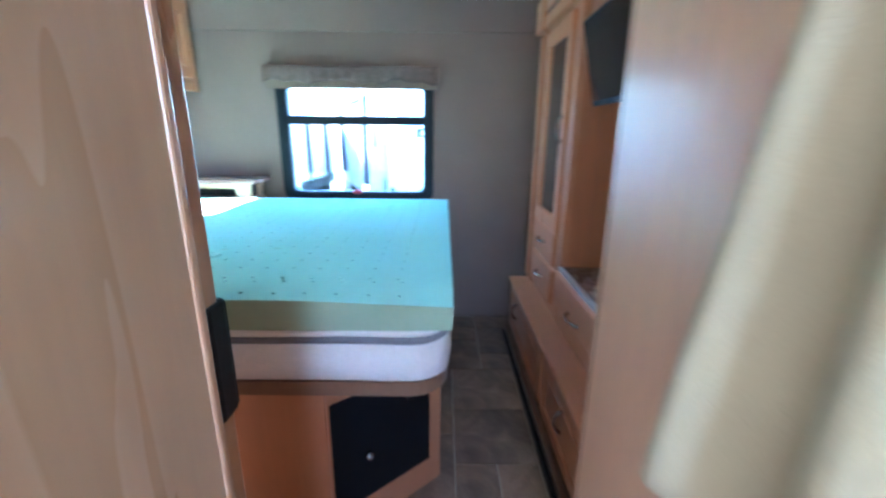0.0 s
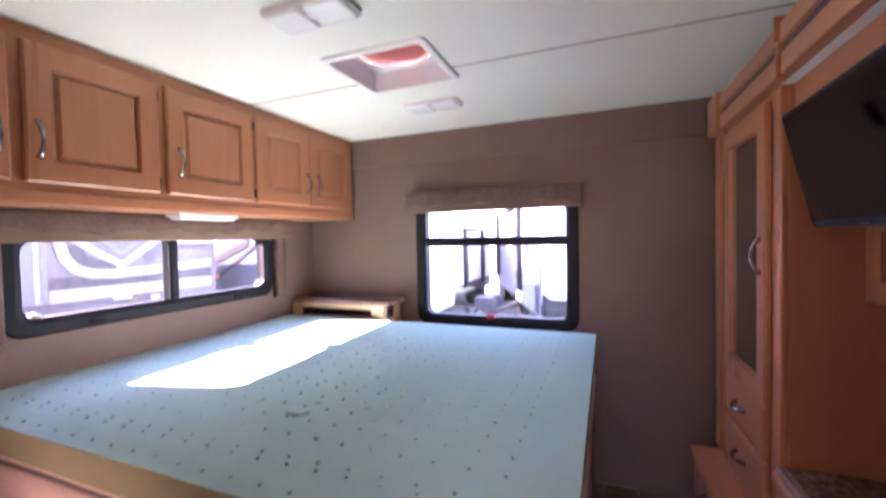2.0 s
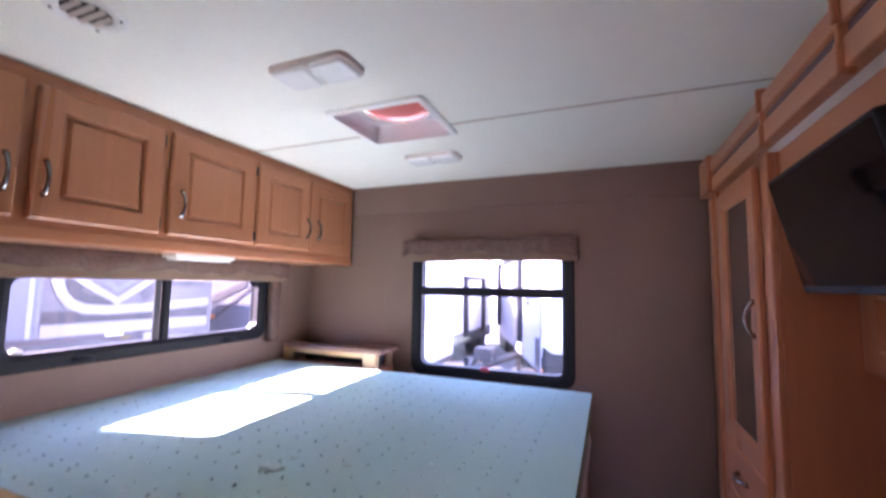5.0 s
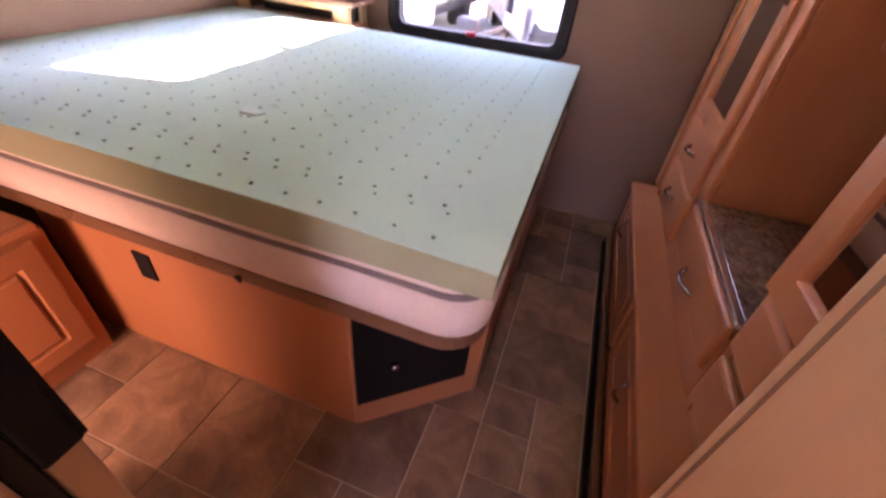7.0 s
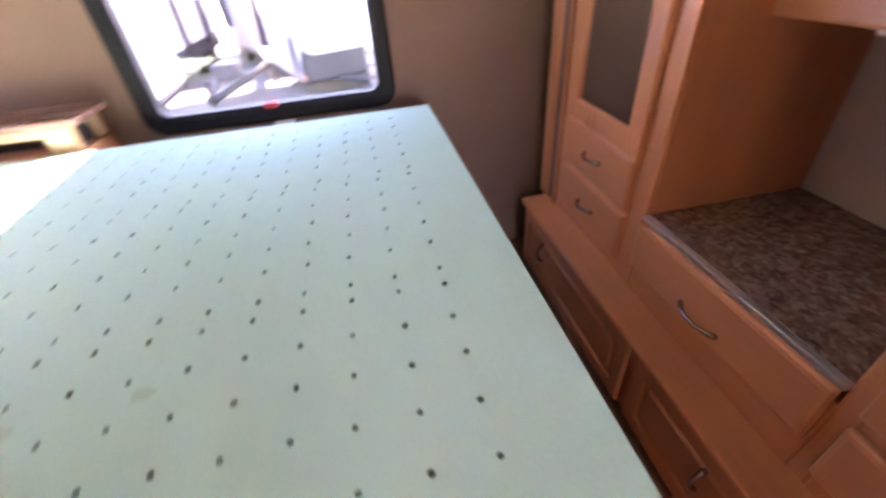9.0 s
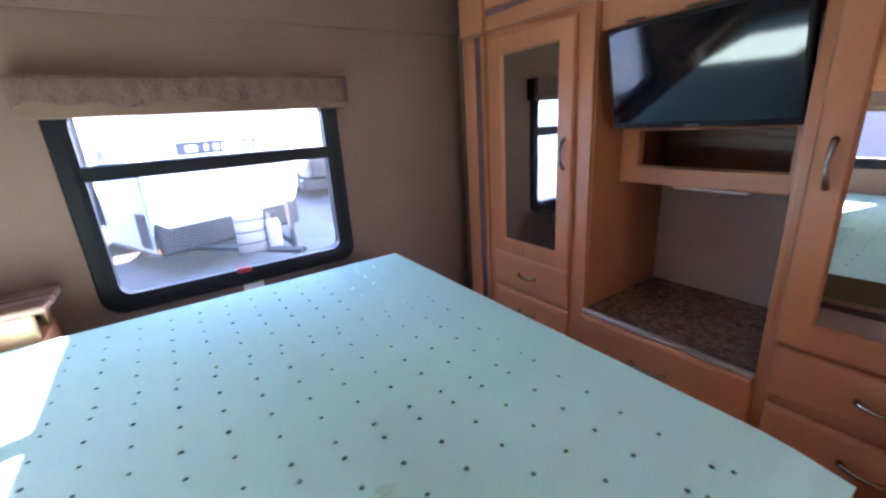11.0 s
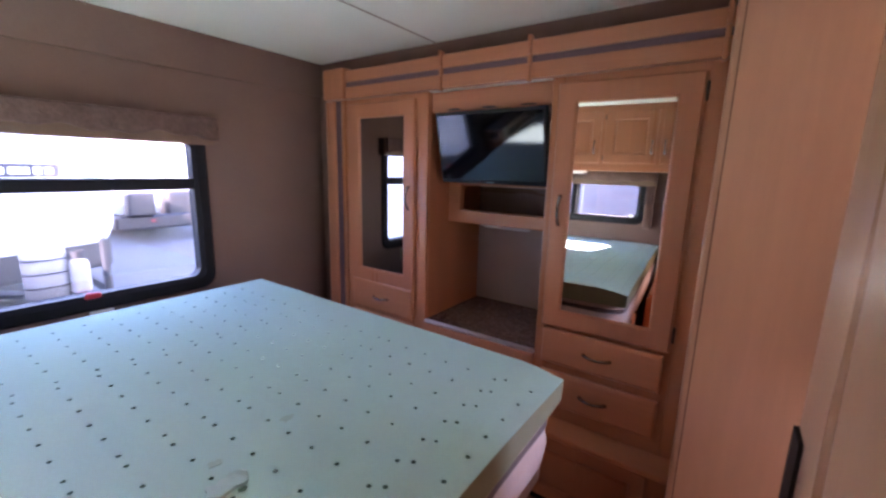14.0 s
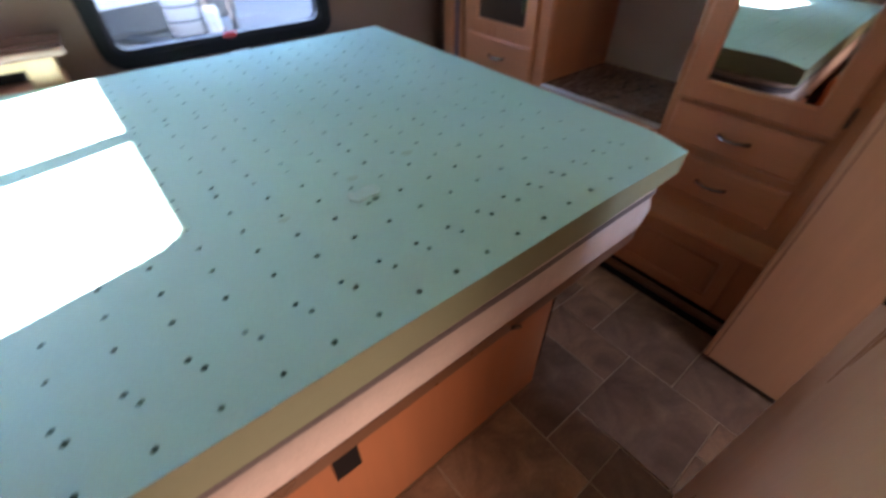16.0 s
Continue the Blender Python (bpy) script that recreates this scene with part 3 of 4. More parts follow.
# ---- ceiling fittings ----
vent = thing("roof_vent", (-0.691, 1.720, CEIL), "white square roof vent with a reddish lid", "vent")
L = [(-0.893, -0.489, -1.905, -1.535, 0.02, 0.0005), (-0.893, -0.489, -1.905, -1.535, 0.02, 0.008), (-0.883, -0.499, -1.895, -1.545, 0.02, 0.012), (-0.870, -0.512, -1.882, -1.558, 0.012, 0.012), (-0.870, -0.512, -1.882, -1.558, 0.012, 0.0005)]
part("trim_ring", rings([(a, b, -d, -c, r, -h) for a, b, c, d, r, h in [(x0, x1, -y1, -y0, r, h) for x0, x1, y0, y1, r, h in L]], Matrix.Translation((0, 0, CEIL)) @ Matrix(((1, 0, 0, 0), (0, 0, -1, 0), (0, 1, 0, 0), (0, 0, 0, 1))), 4, closed=True), white_plastic, vent)
bm = bmesh.new()
VX, VY, H1, H2 = (-0.870, -0.512), (1.558, 1.882), CEIL - 0.002, CEIL + 0.062
low = [bm.verts.new((x, y, H1)) for x, y in ((VX[1], VY[0]), (VX[1], VY[1]), (VX[0], VY[1]), (VX[0], VY[0]))]
top = [bm.verts.new((-0.691 + (v.co.x + 0.691) * 0.93, 1.720 + (v.co.y - 1.720) * 0.93, H2)) for v in low]
hole = [bm.verts.new((-0.691 + 0.146 * math.cos(radians(-45 + 9 * k)), 1.720 + 0.146 * math.sin(radians(-45 + 9 * k)), H2)) for k in range(40)]
for c in range(4):
    n2 = (c + 1) % 4
    bm.faces.new((low[c], low[n2], top[n2], top[c]))
    seg = [hole[(c * 10 + k) % 40] for k in range(11)]
    for p, q in zip(seg[:5], seg[1:6]):
        bm.faces.new((top[c], p, q))
    bm.faces.new((top[c], seg[5], top[n2]))
    for p, q in zip(seg[5:], seg[6:]):
        bm.faces.new((top[n2], p, q))
part("well", bm, vent_wall, vent, "lilac grey plastic vent well")
part("lid", box(-0.880, -0.502, 1.548, 1.892, CEIL + 0.075, CEIL + 0.087, 0.004), red_lid, vent, "reddish closed lid")
part("neck", lathe([(0.141, 0), (0.149, 0), (0.149, 0.010), (0.141, 0.010)], Matrix.Translation((-0.691, 1.720, CEIL + 0.058)), 40), white_plastic, vent, "round white neck", True)


def ceiling_lamp(x, y):
    t = thing("ceiling_light", (x, y, CEIL), "white plastic twin ceiling lamp, switched off", "lamp", "ceiling lamps")
    c0, c1 = CEIL - 0.0005, CEIL - 0.014
    part("base", rings([(x - 0.138, x + 0.138, y - 0.066, y + 0.066, 0.03, c0), (x - 0.138, x + 0.138, y - 0.066, y + 0.066, 0.03, c1 + 0.004), (x - 0.132, x + 0.132, y - 0.060, y + 0.060, 0.026, c1)], HM, 6), lamp_tan, t, "tan moulded base")
    for s in (-1, 1):
        u = x + s * 0.066
        part("lens", rings([(u - 0.062, u + 0.062, y - 0.056, y + 0.060, 0.020, c1 + 0.001), (u - 0.061, u + 0.061, y - 0.055, y + 0.059, 0.020, c1 - 0.004), (u - 0.054, u + 0.054, y - 0.048, y + 0.052, 0.018, c1 - 0.009), (u - 0.036, u + 0.036, y - 0.030, y + 0.034, 0.014, c1 - 0.011)], HM, 6), lens_plastic, t, "ribbed clear lens")
    part("switch", box(x - 0.007, x + 0.007, y - 0.018, y + 0.012, CEIL - 0.018, CEIL - 0.0132, 0.002), white_plastic, t)
    return t


ceiling_lamp(-0.715, 1.283)
ceiling_lamp(-0.718, 2.165)


def ceiling_grille(x, y, slats, label, category):
    t = thing("ceiling_" + category.replace(" ", "_"), (x, y, CEIL), label, category)
    T = Matrix.Translation((x, y, CEIL - 0.0005)) @ Matrix.Diagonal((1, 1, -1, 1))
    part("rim", lathe([(0.050, 0.0), (0.082, 0.0), (0.082, 0.003), (0.074, 0.007), (0.058, 0.007), (0.050, 0.004)], T, 36), white_plastic, t, smooth=False)
    for k in range(4):
        a = math.pi / 4 + k * math.pi / 2
        part("screw", lathe([(0.0, 0.0), (0.004, 0.0), (0.004, 0.0025), (0.0, 0.003)], Matrix.Translation((x + 0.067 * math.cos(a), y + 0.067 * math.sin(a), CEIL - 0.0072)) @ Matrix.Diagonal((1, 1, -1, 1)), 10), bronze, t)
    if slats:
        part("throat", lathe([(0.0, 0.0), (0.0495, 0.0), (0.0495, 0.002), (0.0, 0.002)], T, 24), gap_shade, t)
        for k in range(4):
            o = -0.033 + k * 0.022
            h = math.sqrt(0.049 ** 2 - o * o)
            bm = box(-h, h, -0.0060, 0.0060, -0.0012, 0.0012, 0.0005)
            bmesh.ops.transform(bm, matrix=Matrix.Translation((x, y + o, CEIL - 0.0072)) @ Matrix.Rotation(radians(-20), 4, "X"), verts=bm.verts)
            part("slat", bm, lamp_tan, t, "pale tan slat")
    else:
        part("mesh_cover", lathe([(0.0, 0.003), (0.0495, 0.003), (0.0495, 0.005), (0.03, 0.008), (0.0, 0.009)], T @ Matrix.Diagonal((1, 1, 0.7, 1)), 32), beige_grille, t, "beige speaker cloth", True)
        for k in range(5):
            o = -0.034 + k * 0.017
            h = math.sqrt(0.047 ** 2 - o * o)
            part("rib", box(x - h, x + h, y + o - 0.0015, y + o + 0.0015, CEIL - 0.0078, CEIL - 0.0050, 0), beige_grille, t)
    return t


ceiling_grille(-0.342, 0.877, False, "round white ceiling speaker with beige grille", "speaker")
ceiling_grille(-1.053, 0.876, True, "round white ceiling air outlet with slats", "air vent")

# ---- sliding door ----
sd = thing("sliding_door", (-0.62, 0.455, 0), "tan wood laminate sliding door, slid open", "door")
part("leaf", box(-0.98, -0.2955, S + 0.003, S + 0.034, 0.012, 1.915, 0.004, 2), closet_laminate, sd)
part("latch", box(-0.297, -0.2885, S + 0.001, S + 0.036, 0.885, 1.035, 0.004, 2), black_plastic, sd, "black plastic pull latch")
part("latch_plate", box(-0.352, -0.290, S + 0.0335, S + 0.039, 0.885, 1.035, 0.006, 2), black_plastic, sd, "black recessed pull")
# Solid dark strip put where the door pocket lies in shade
part("seal", box(-0.99, -0.300, S - 0.018, S + 0.002, 0.0, 1.93, 0.002), gap_shade, sd, "dark strip for the shade in the door pocket")
part("track", box(-1.0, 0.215, S + 0.0, S + 0.045, 1.92, CEIL - 0.001, 0.004, 2), white_plastic, sd, "beige head track")

# ---- bed ----
bed = thing("bed_platform", (-0.9, 1.6, 0), "wooden bed box with an overhanging plywood deck", "bed base")
part("front_panel", box(-1.44, -0.350, 0.972, 0.988, 0, 0.574, 0.002), wood_red, bed)
part("side_panel", box(-0.045, -0.030, 1.245, 2.55, 0, 0.574, 0.002), wood_red, bed)
bm = box(-0.205, 0.205, -0.008, 0.008, 0, 0.574, 0.002)
ang = math.atan2(1.245 - 0.975, -0.04 + 0.350)
AM = Matrix.Translation(((-0.350 - 0.04) / 2, (0.978 + 1.245) / 2, 0)) @ Matrix.Rotation(ang, 4, "Z")
bmesh.ops.transform(bm, matrix=AM, verts=bm.verts)
part("corner_panel", bm, wood_red, bed)
bm = box(-0.200, 0.158, -0.014, -0.009, 0.115, 0.50, 0.004, 2)
bmesh.ops.transform(bm, matrix=AM, verts=bm.verts)
hatch = part("access_hatch", bm, black_plastic, bed, "black access hatch across the corner")
part("hatch_knob", lathe([(0.0, 0), (0.013, 0), (0.015, 0.012), (0.009, 0.018), (0.0, 0.019)], AM @ Matrix.Translation((-0.085, -0.015, 0.275)) @ Matrix.Rotation(radians(90), 4, "X"), 14), nickel, hatch, "small metal lock", True)
bm = box(0.06, 0.085, -0.022, -0.014, 0.40, 0.49, 0.004, 2)
bmesh.ops.transform(bm, matrix=AM, verts=bm.verts)
part("hatch_hinge", bm, black_plastic, hatch)
bm = bmesh.new()
rings([(-1.84, -0.012, 0.915, 2.42, 0.10, 0), (-1.84, -0.012, 0.915, 2.42, 0.10, 0.040)], Matrix(((1, 0, 0, 0), (0, 0, 1, 0), (0, 1, 0, 0.575), (0, 0, 0, 1))), 6, bm=bm)
part("deck", bm, wood_dark, bed, "plywood deck with a rounded corner")
part("cover_plate", box(-1.06, -0.998, 0.966, 0.9715, 0.368, 0.468, 0.002), black_plastic, bed, "black blank outlet plate")
part("strap_hook", tube([(-0.60, 0.916, 0.58), (-0.60, 0.906, 0.592), (-0.585, 0.904, 0.586)], 0.005), bronze, bed)


def cushion(u0, u1, v0, v1, r, levels, wob, seed):
    """A soft slab: rounded outline at each (height, inset), edges slightly wavy."""
    bm = bmesh.new()
    rows = []
    for h, ins in levels:
        pts = rounded(u0 + ins, u1 - ins, v0 + ins, v1 - ins, r, 6)
        dense = []
        for (a, b), (c, d) in zip(pts, pts[1:] + pts[:1]):
            k = max(1, int(math.hypot(c - a, d - b) / 0.06))
            dense += [(a + (c - a) * i / k, b + (d - b) * i / k) for i in range(k)]
        rows.append(dense)
    k = min(len(x) for x in rows)
    vrows = []
    for (h, ins), dense in zip(levels, rows):
        vrows.append([bm.verts.new((x, y, h + wob * noise.noise((x * 4 + seed, y * 4, h * 9)))) for x, y in (dense[int(i * len(dense) / k)] for i in range(k))])
    for a, b in zip(vrows, vrows[1:]):
        for i in range(k):
            j = (i + 1) % k
            bm.faces.new((a[i], a[j], b[j], b[i]))
    bm.faces.new(vrows[0])
    bm.faces.new(vrows[-1][::-1])
    return bm


mattress = thing("mattress", (-0.92, 1.66, 0.616), "pinkish white quilted mattress with dark border band", "mattress")
part("core", cushion(-1.85, -0.008, 0.912, 2.41, 0.10, [(0.616, 0.012), (0.624, 0.0), (0.675, -0.006), (0.718, 0.002), (0.726, 0.012)], 0.006, 2), ticking, mattress, smooth=True)
part("border_band", cushion(-1.845, -0.016, 0.918, 2.402, 0.09, [(0.718, 0.02), (0.722, 0.0), (0.732, -0.009), (0.742, 0.0), (0.746, 0.02)], 0.008, 5), ticking_dark, mattress, "dark folded border band", True)
part("pillow_top", cushion(-1.848, -0.014, 0.915, 2.405, 0.09, [(0.741, 0.012), (0.745, -0.002), (0.758, -0.003), (0.768, 0.012), (0.770, 0.03)], 0.006, 9), ticking, mattress, smooth=True)


def foam_topper():
    """Green foam sheet: every ventilation hole is a small well in its top."""
    x0, x1, y0, y1 = -1.848, 0.0, 0.90, 2.39
    z0 = lambda x, y: 0.764 + 0.004 * max(0, 1 + x / 0.3) + 0.012 * (y - y0) / 1.52
    z1 = lambda x, y: 0.850 + 0.010 * (y - y0) / 1.49 - 0.018 * max(0, 1 - (y - y0) / 0.1) * max(0.25, 1 + x / 0.5) + 0.002 * noise.noise((x * 5, y * 5, 3))
    ys = [0.942, 1.016, 1.042, 1.126, 1.202, 1.277, 1.351, 1.427, 1.469, 1.552, 1.627, 1.704, 1.779, 1.860, 1.900, 1.989, 2.065, 2.140, 2.216, 2.295]
    cols = 21
    xe = [x1 - 0.145 - 0.0782 * k for k in range(cols)]
    bm, edge = bmesh.new(), bmesh.new()
    rnd = random.Random(3)
    yb = [y0] + [(a + b) / 2 for a, b in zip(ys, ys[1:])] + [y1]
    xb = [x1 - 0.106] + [x1 - 0.106 - 0.0782 * (k + 1) for k in range(cols)]
    grid = {}

    def vert(x, y, z=None):
        key = (round(x, 4), round(y, 4))
        if key not in grid:
            grid[key] = bm.verts.new((x, y, z1(x, y)))
        return grid[key]
    for j, y in enumerate(ys):
        for k, x in enumerate(xe):
            a = [vert(xb[k], yb[j]), vert(xb[k], yb[j + 1]), vert(xb[k + 1], yb[j + 1]), vert(xb[k + 1], yb[j])]
            hx = x + rnd.uniform(-0.002, 0.002) + (0.013 if j < 2 else 0.006 if j == 14 else 0)
            hy = y + 0.005 * (x + 0.145) * (1 if j else 0.8) + rnd.uniform(-0.002, 0.002)
            r = rnd.uniform(0.0040, 0.0052)
            rim, low = [], []
            for q in range(8):
                t = radians(-45 + 45 * q)
                px, py = hx + r * math.cos(t), hy + r * math.sin(t)
                rim.append(bm.verts.new((px, py, z1(px, py) - 0.0006)))
                low.append(bm.verts.new((px, py, z1(px, py) - 0.022)))
            for c in range(4):
                bm.faces.new((a[c], rim[2 * c], rim[2 * c + 1]))
                bm.faces.new((a[c], rim[2 * c + 1], rim[(2 * c + 2) % 8], a[(c + 1) % 4]))
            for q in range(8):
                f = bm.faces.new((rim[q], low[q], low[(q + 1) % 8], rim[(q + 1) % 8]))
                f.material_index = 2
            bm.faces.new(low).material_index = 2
    wx = xb[-1]
    for j in range(len(ys)):
        bm.faces.new((vert(x1, yb[j]), vert(x1, yb[j + 1]), vert(xb[0], yb[j + 1]), vert(xb[0], yb[j])))
        bm.faces.new((vert(wx, yb[j]), vert(wx, yb[j + 1]), vert(x0, yb[j + 1]), vert(x0, yb[j])))
    rim = [(x1, y) for y in yb] + [(x, y1) for x in xb] + [(x0, y) for y in yb[::-1]] + [(x, y0) for x in xb[::-1]]
    rim = [p for i, p in enumerate(rim) if i == 0 or p != rim[i - 1]]
    lows, tops = [], []
    for x, y in rim:
        wob = 0.003 * noise.noise((x * 6, y * 6, 1))
        dx = (1 if x == x1 else -1 if x == x0 else 0)
        dy = (1 if y == y1 else -1 if y == y0 else 0)
        tops.append(edge.verts.new((x, y, z1(x, y))))
        lows.append(edge.verts.new((x + dx * wob - dx * 0.002, y + dy * wob - dy * 0.002, z0(x, y) + 0.006 * noise.noise((x * 3, y * 3, 6)))))
    for i in range(len(tops)):
        j = (i + 1) % len(tops)
        edge.faces.new((tops[i], tops[j], lows[j], lows[i]))
    edge.faces.new(lows)
    t = thing("foam_topper", (-0.92, 1.65, 0.76), "mint green perforated latex foam topper, yellowed sides", "mattress topper")
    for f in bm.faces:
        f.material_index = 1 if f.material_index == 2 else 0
    part("perforated_sheet", bm, foam_top, t, "mint green top with rows of holes", extra=(foam_shade_stain,))
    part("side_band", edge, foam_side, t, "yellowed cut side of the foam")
    return t


topper = foam_topper()
for sx, sy, size, mat in ((-0.929, 1.256, 0.013, foam_stain), (-0.749, 1.304, 0.015, foam_stain), (-0.587, 1.320, 0.018, foam_stain), (-0.752, 1.2055, 0.009, foam_shade_stain)):
    sr = random.Random(int(sx * -1000))
    bm = bmesh.new()
    ring = [(sx + size * sr.uniform(0.55, 1.15) * math.cos(k * 0.449), sy + 0.7 * size * sr.uniform(0.55, 1.15) * math.sin(k * 0.449)) for k in range(14)]
    low = [bm.verts.new((x, y, 0.8485)) for x, y in ring]
    top = [bm.verts.new((x, y, 0.8506 + 0.010 * (y - 0.9) / 1.49 + 0.002 * noise.noise((x * 5, y * 5, 3)))) for x, y in ring]
    for k in range(14):
        bm.faces.new((low[k], low[(k + 1) % 14], top[(k + 1) % 14], top[k]))
    bm.faces.new(low)
    bm.faces.new(top[::-1])
    part("stain", bm, mat, topper, "faint brownish stain")
bm = bmesh.new()
tr = random.Random(11)
ring = []
for k in range(22):
    a = 2 * math.pi * k / 22
    rx, ry = 0.037 * (1 + tr.uniform(-0.16, 0.12)), 0.021 * (1 + tr.uniform(-0.25, 0.25))
    ring.append((-0.762 + rx * math.cos(a), 1.232 + ry * math.sin(a) + 0.004 * math.sin(3 * a)))
lo = [bm.verts.new((x, y, 0.8505)) for x, y in ring]
hi = [bm.verts.new((x * 0.96 - 0.775 * 0.04, y * 0.96 + 1.232 * 0.04, 0.8560 + tr.uniform(0, 0.003))) for x, y in ring]
for k in range(22):
    bm.faces.new((lo[k], lo[(k + 1) % 22], hi[(k + 1) % 22], hi[k]))
bm.faces.new(lo)
bm.faces.new(hi[::-1])
single("foam_scrap", bm, foam_fresh, "torn scrap of mint foam lying on the topper", "foam scrap")

# ---- nightstands ----
ns = thing("nightstand", (-1.5, 2.53, 0), "wooden nightstand with an open cubby beside the bed head", "nightstand")
part("carcass", box(W + 0.001, -1.176, 2.432, N - 0.001, 0, 0.846, 0.003), wood_v, ns)
bm = box(W + 0.001, -1.140, 2.425, N - 0.001, 0.932, 0.957, 0.006, 2)
part("top", bm, stand_top_shade, ns, "glossy top board with shade in its colour")
for x in (-1.265, -1.858):
    part("post", box(x, x + 0.085 if x > -1.5 else x + 0.078, 2.432, 2.447, 0.845, 0.933, 0.003), fresh_wood, ns)
part("side_post", box(-1.200, -1.183, N - 0.07, N - 0.002, 0.845, 0.933, 0.003), fresh_wood, ns)
part("side_post", box(-1.200, -1.185, 2.448, 2.485, 0.845, 0.933, 0.003), fresh_wood, ns)
part("face_rail", box(-1.78, -1.265, 2.433, 2.446, 0.905, 0.933, 0.003), fresh_wood, ns)
# Dark block put in for the shade of the open cubby
part("cubby_shade", box(-1.78, -1.215, 2.55, 2.60, 0.847, 0.931, 0.0), gap_shade, ns, "dark block for the shade inside the cubby")

ns2 = thing("nightstand", (-1.65, 0.7, 0), "low wooden bedside cabinet with a panel door", "nightstand")
part("carcass", box(W + 0.001, -1.29, S + 0.002, 0.905, 0.05, 0.52, 0.003), wood_red, ns2)
part("plinth", box(W + 0.001, -1.300, S + 0.002, 0.905, 0, 0.05, 0.0), wood_red, ns2)
panel_door(ns2, facing_east(-1.2895), S + 0.03, 0.865, 0.09, 0.50, None, mat=wood_red)
part("top", box(W + 0.001, -1.278, S + 0.002, 0.893, 0.52, 0.545, 0.005, 2), wood_y, ns2)

# ---- wardrobe wall ----
F = 0.514                     # front of the face frames
ME = facing_west(F - 0.0005)
LEDGE = 0.372


def tall_cabinet(label, y0, y1, u_door, u_draw, drawers, pane, hx, hinges, ajar=0):
    """A tall unit: sides, face frame, mirrored door, two drawers."""
    t = thing("wardrobe_cabinet", (0.75, (y0 + y1) / 2, LEDGE), label, "wardrobe")
    part("body", box(F + 0.02, 1.05, y0, y1, LEDGE, 1.75, 0.002), wood_v, t)
    part("stile", box(F, F + 0.02, y0, y0 + (0.045 if y0 < 1 else 0.095), LEDGE, 1.75, 0.005, 2), wood_v, t)
    part("stile", box(F, F + 0.02, y1 - 0.045, y1, LEDGE, 1.75, 0.004, 2), wood_v, t)
    part("face_board", box(F + 0.003, F + 0.0195, y0 + 0.02, y1 - 0.02, LEDGE, 1.75, 0), wood_y, t)
    d = panel_door(t, ME, -u_door[1], -u_door[0], 0.785, 1.722, (-hx, 1.255), 0.11, pane=pane, rail=0.066)
    if ajar:
        d.matrix_basis = Matrix.Translation((F, u_door[0], 0)) @ Matrix.Rotation(radians(ajar), 4, "Z") @ Matrix.Translation((0, 0, 0.78)) @ Matrix.Rotation(radians(0.6), 4, "Y") @ Matrix.Translation((-F, -u_door[0], -0.78))
    for hz in hinges:
        part("hinge", box(F - 0.016, F - 0.001, u_door[0] - 0.010, u_door[0] - 0.001, hz - 0.03, hz + 0.03, 0.003), bronze, d, "dark wrap hinge")
    for z0, z1 in drawers:
        drawer_front(t, ME, -u_draw[1], -u_draw[0], z0, z1)
    return t


tall_cabinet("maple wardrobe with a narrow mirrored door and drawers", 1.785, 2.345, (1.850, 2.300), (1.856, 2.292), ((0.432, 0.605), (0.620, 0.788)), smoked, 1.885, ())
tall_cabinet("maple wardrobe with a tall mirrored door and drawers", 0.640, 1.192, (0.694, 1.160), (0.708, 1.155), ((0.435, 0.588), (0.622, 0.768)), mirror, 1.122, (0.85, 1.66), 1.8)

pil = thing("pilaster", (0.52, 2.42, 0.38), "maple pilaster with a dark inlay beside the wardrobe", "trim")
part("board", box(F - 0.01, 0.60, 2.347, 2.372, LEDGE, 1.75, 0.005, 2), wood_v, pil)
part("board", box(F - 0.01, 0.60, 2.424, 2.50, LEDGE, 1.75, 0.008, 2), wood_v, pil)
part("inlay", box(F + 0.002, 0.60, 2.372, 2.424, LEDGE, 1.75, 0.0), stripe, pil, "dark recessed stripe")

cor = thing("cornice", (0.5, 1.55, 1.75), "maple cornice with a dark inlay over the wardrobe", "trim")
part("lower_board", box(0.482, E - 0.001, 0.634, 2.31, 1.748, 1.806, 0.004, 2), wood_y, cor)
part("upper_board", box(0.480, E - 0.001, 0.634, 2.31, 1.831, 1.886, 0.005, 2), wood_y, cor)
part("inlay", box(0.49, E - 0.001, 0.634, 2.31, 1.806, 1.831, 0.0), stripe, cor, "dark purple inlay")
for y in (1.695, 1.28, 0.655):
    bm = bmesh.new()
    for x0, z0, z1 in ((0.471, 1.738, 1.80), (0.475, 1.80, 1.836), (0.468, 1.836, 1.903)):
        box(x0, 0.50, y - 0.0075, y + 0.0075, z0, z1, 0.004, 2, bm)
    part("bracket", bm, wood_v, cor, "small shaped bracket")
part("soffit", box(0.5145, 0.5435, 1.194, 1.783, 1.7462, 1.7478, 0), white_plastic, cor, "white strip under the cornice")
bm = box(0.468, E - 0.001, 2.31, 2.47, 1.748, 1.903, 0.006, 2)
part("end_block", bm, wood_v, cor)

niche = thing("media_niche", (0.8, 1.48, LEDGE), "maple media niche with drawer and worktop shelf", "cabinet")
part("body", box(F + 0.02, 1.05, 1.192, 1.785, LEDGE, 0.595, 0.002), wood_y, niche)
part("face_board", box(F, F + 0.02, 1.192, 1.785, LEDGE, 0.595, 0.003), wood_y, niche)
drawer_front(niche, ME, -1.785, -1.197, 0.478, 0.632, length=0.125, hv=0.522)
part("backing", box(1.025, 1.05, 1.193, 1.784, 0.632, 1.75, 0), niche_board, niche, "grey-brown back board")
part("header", box(F + 0.03, F + 0.05, 1.193, 1.784, 1.655, 1.748, 0.003), wood_y, niche)
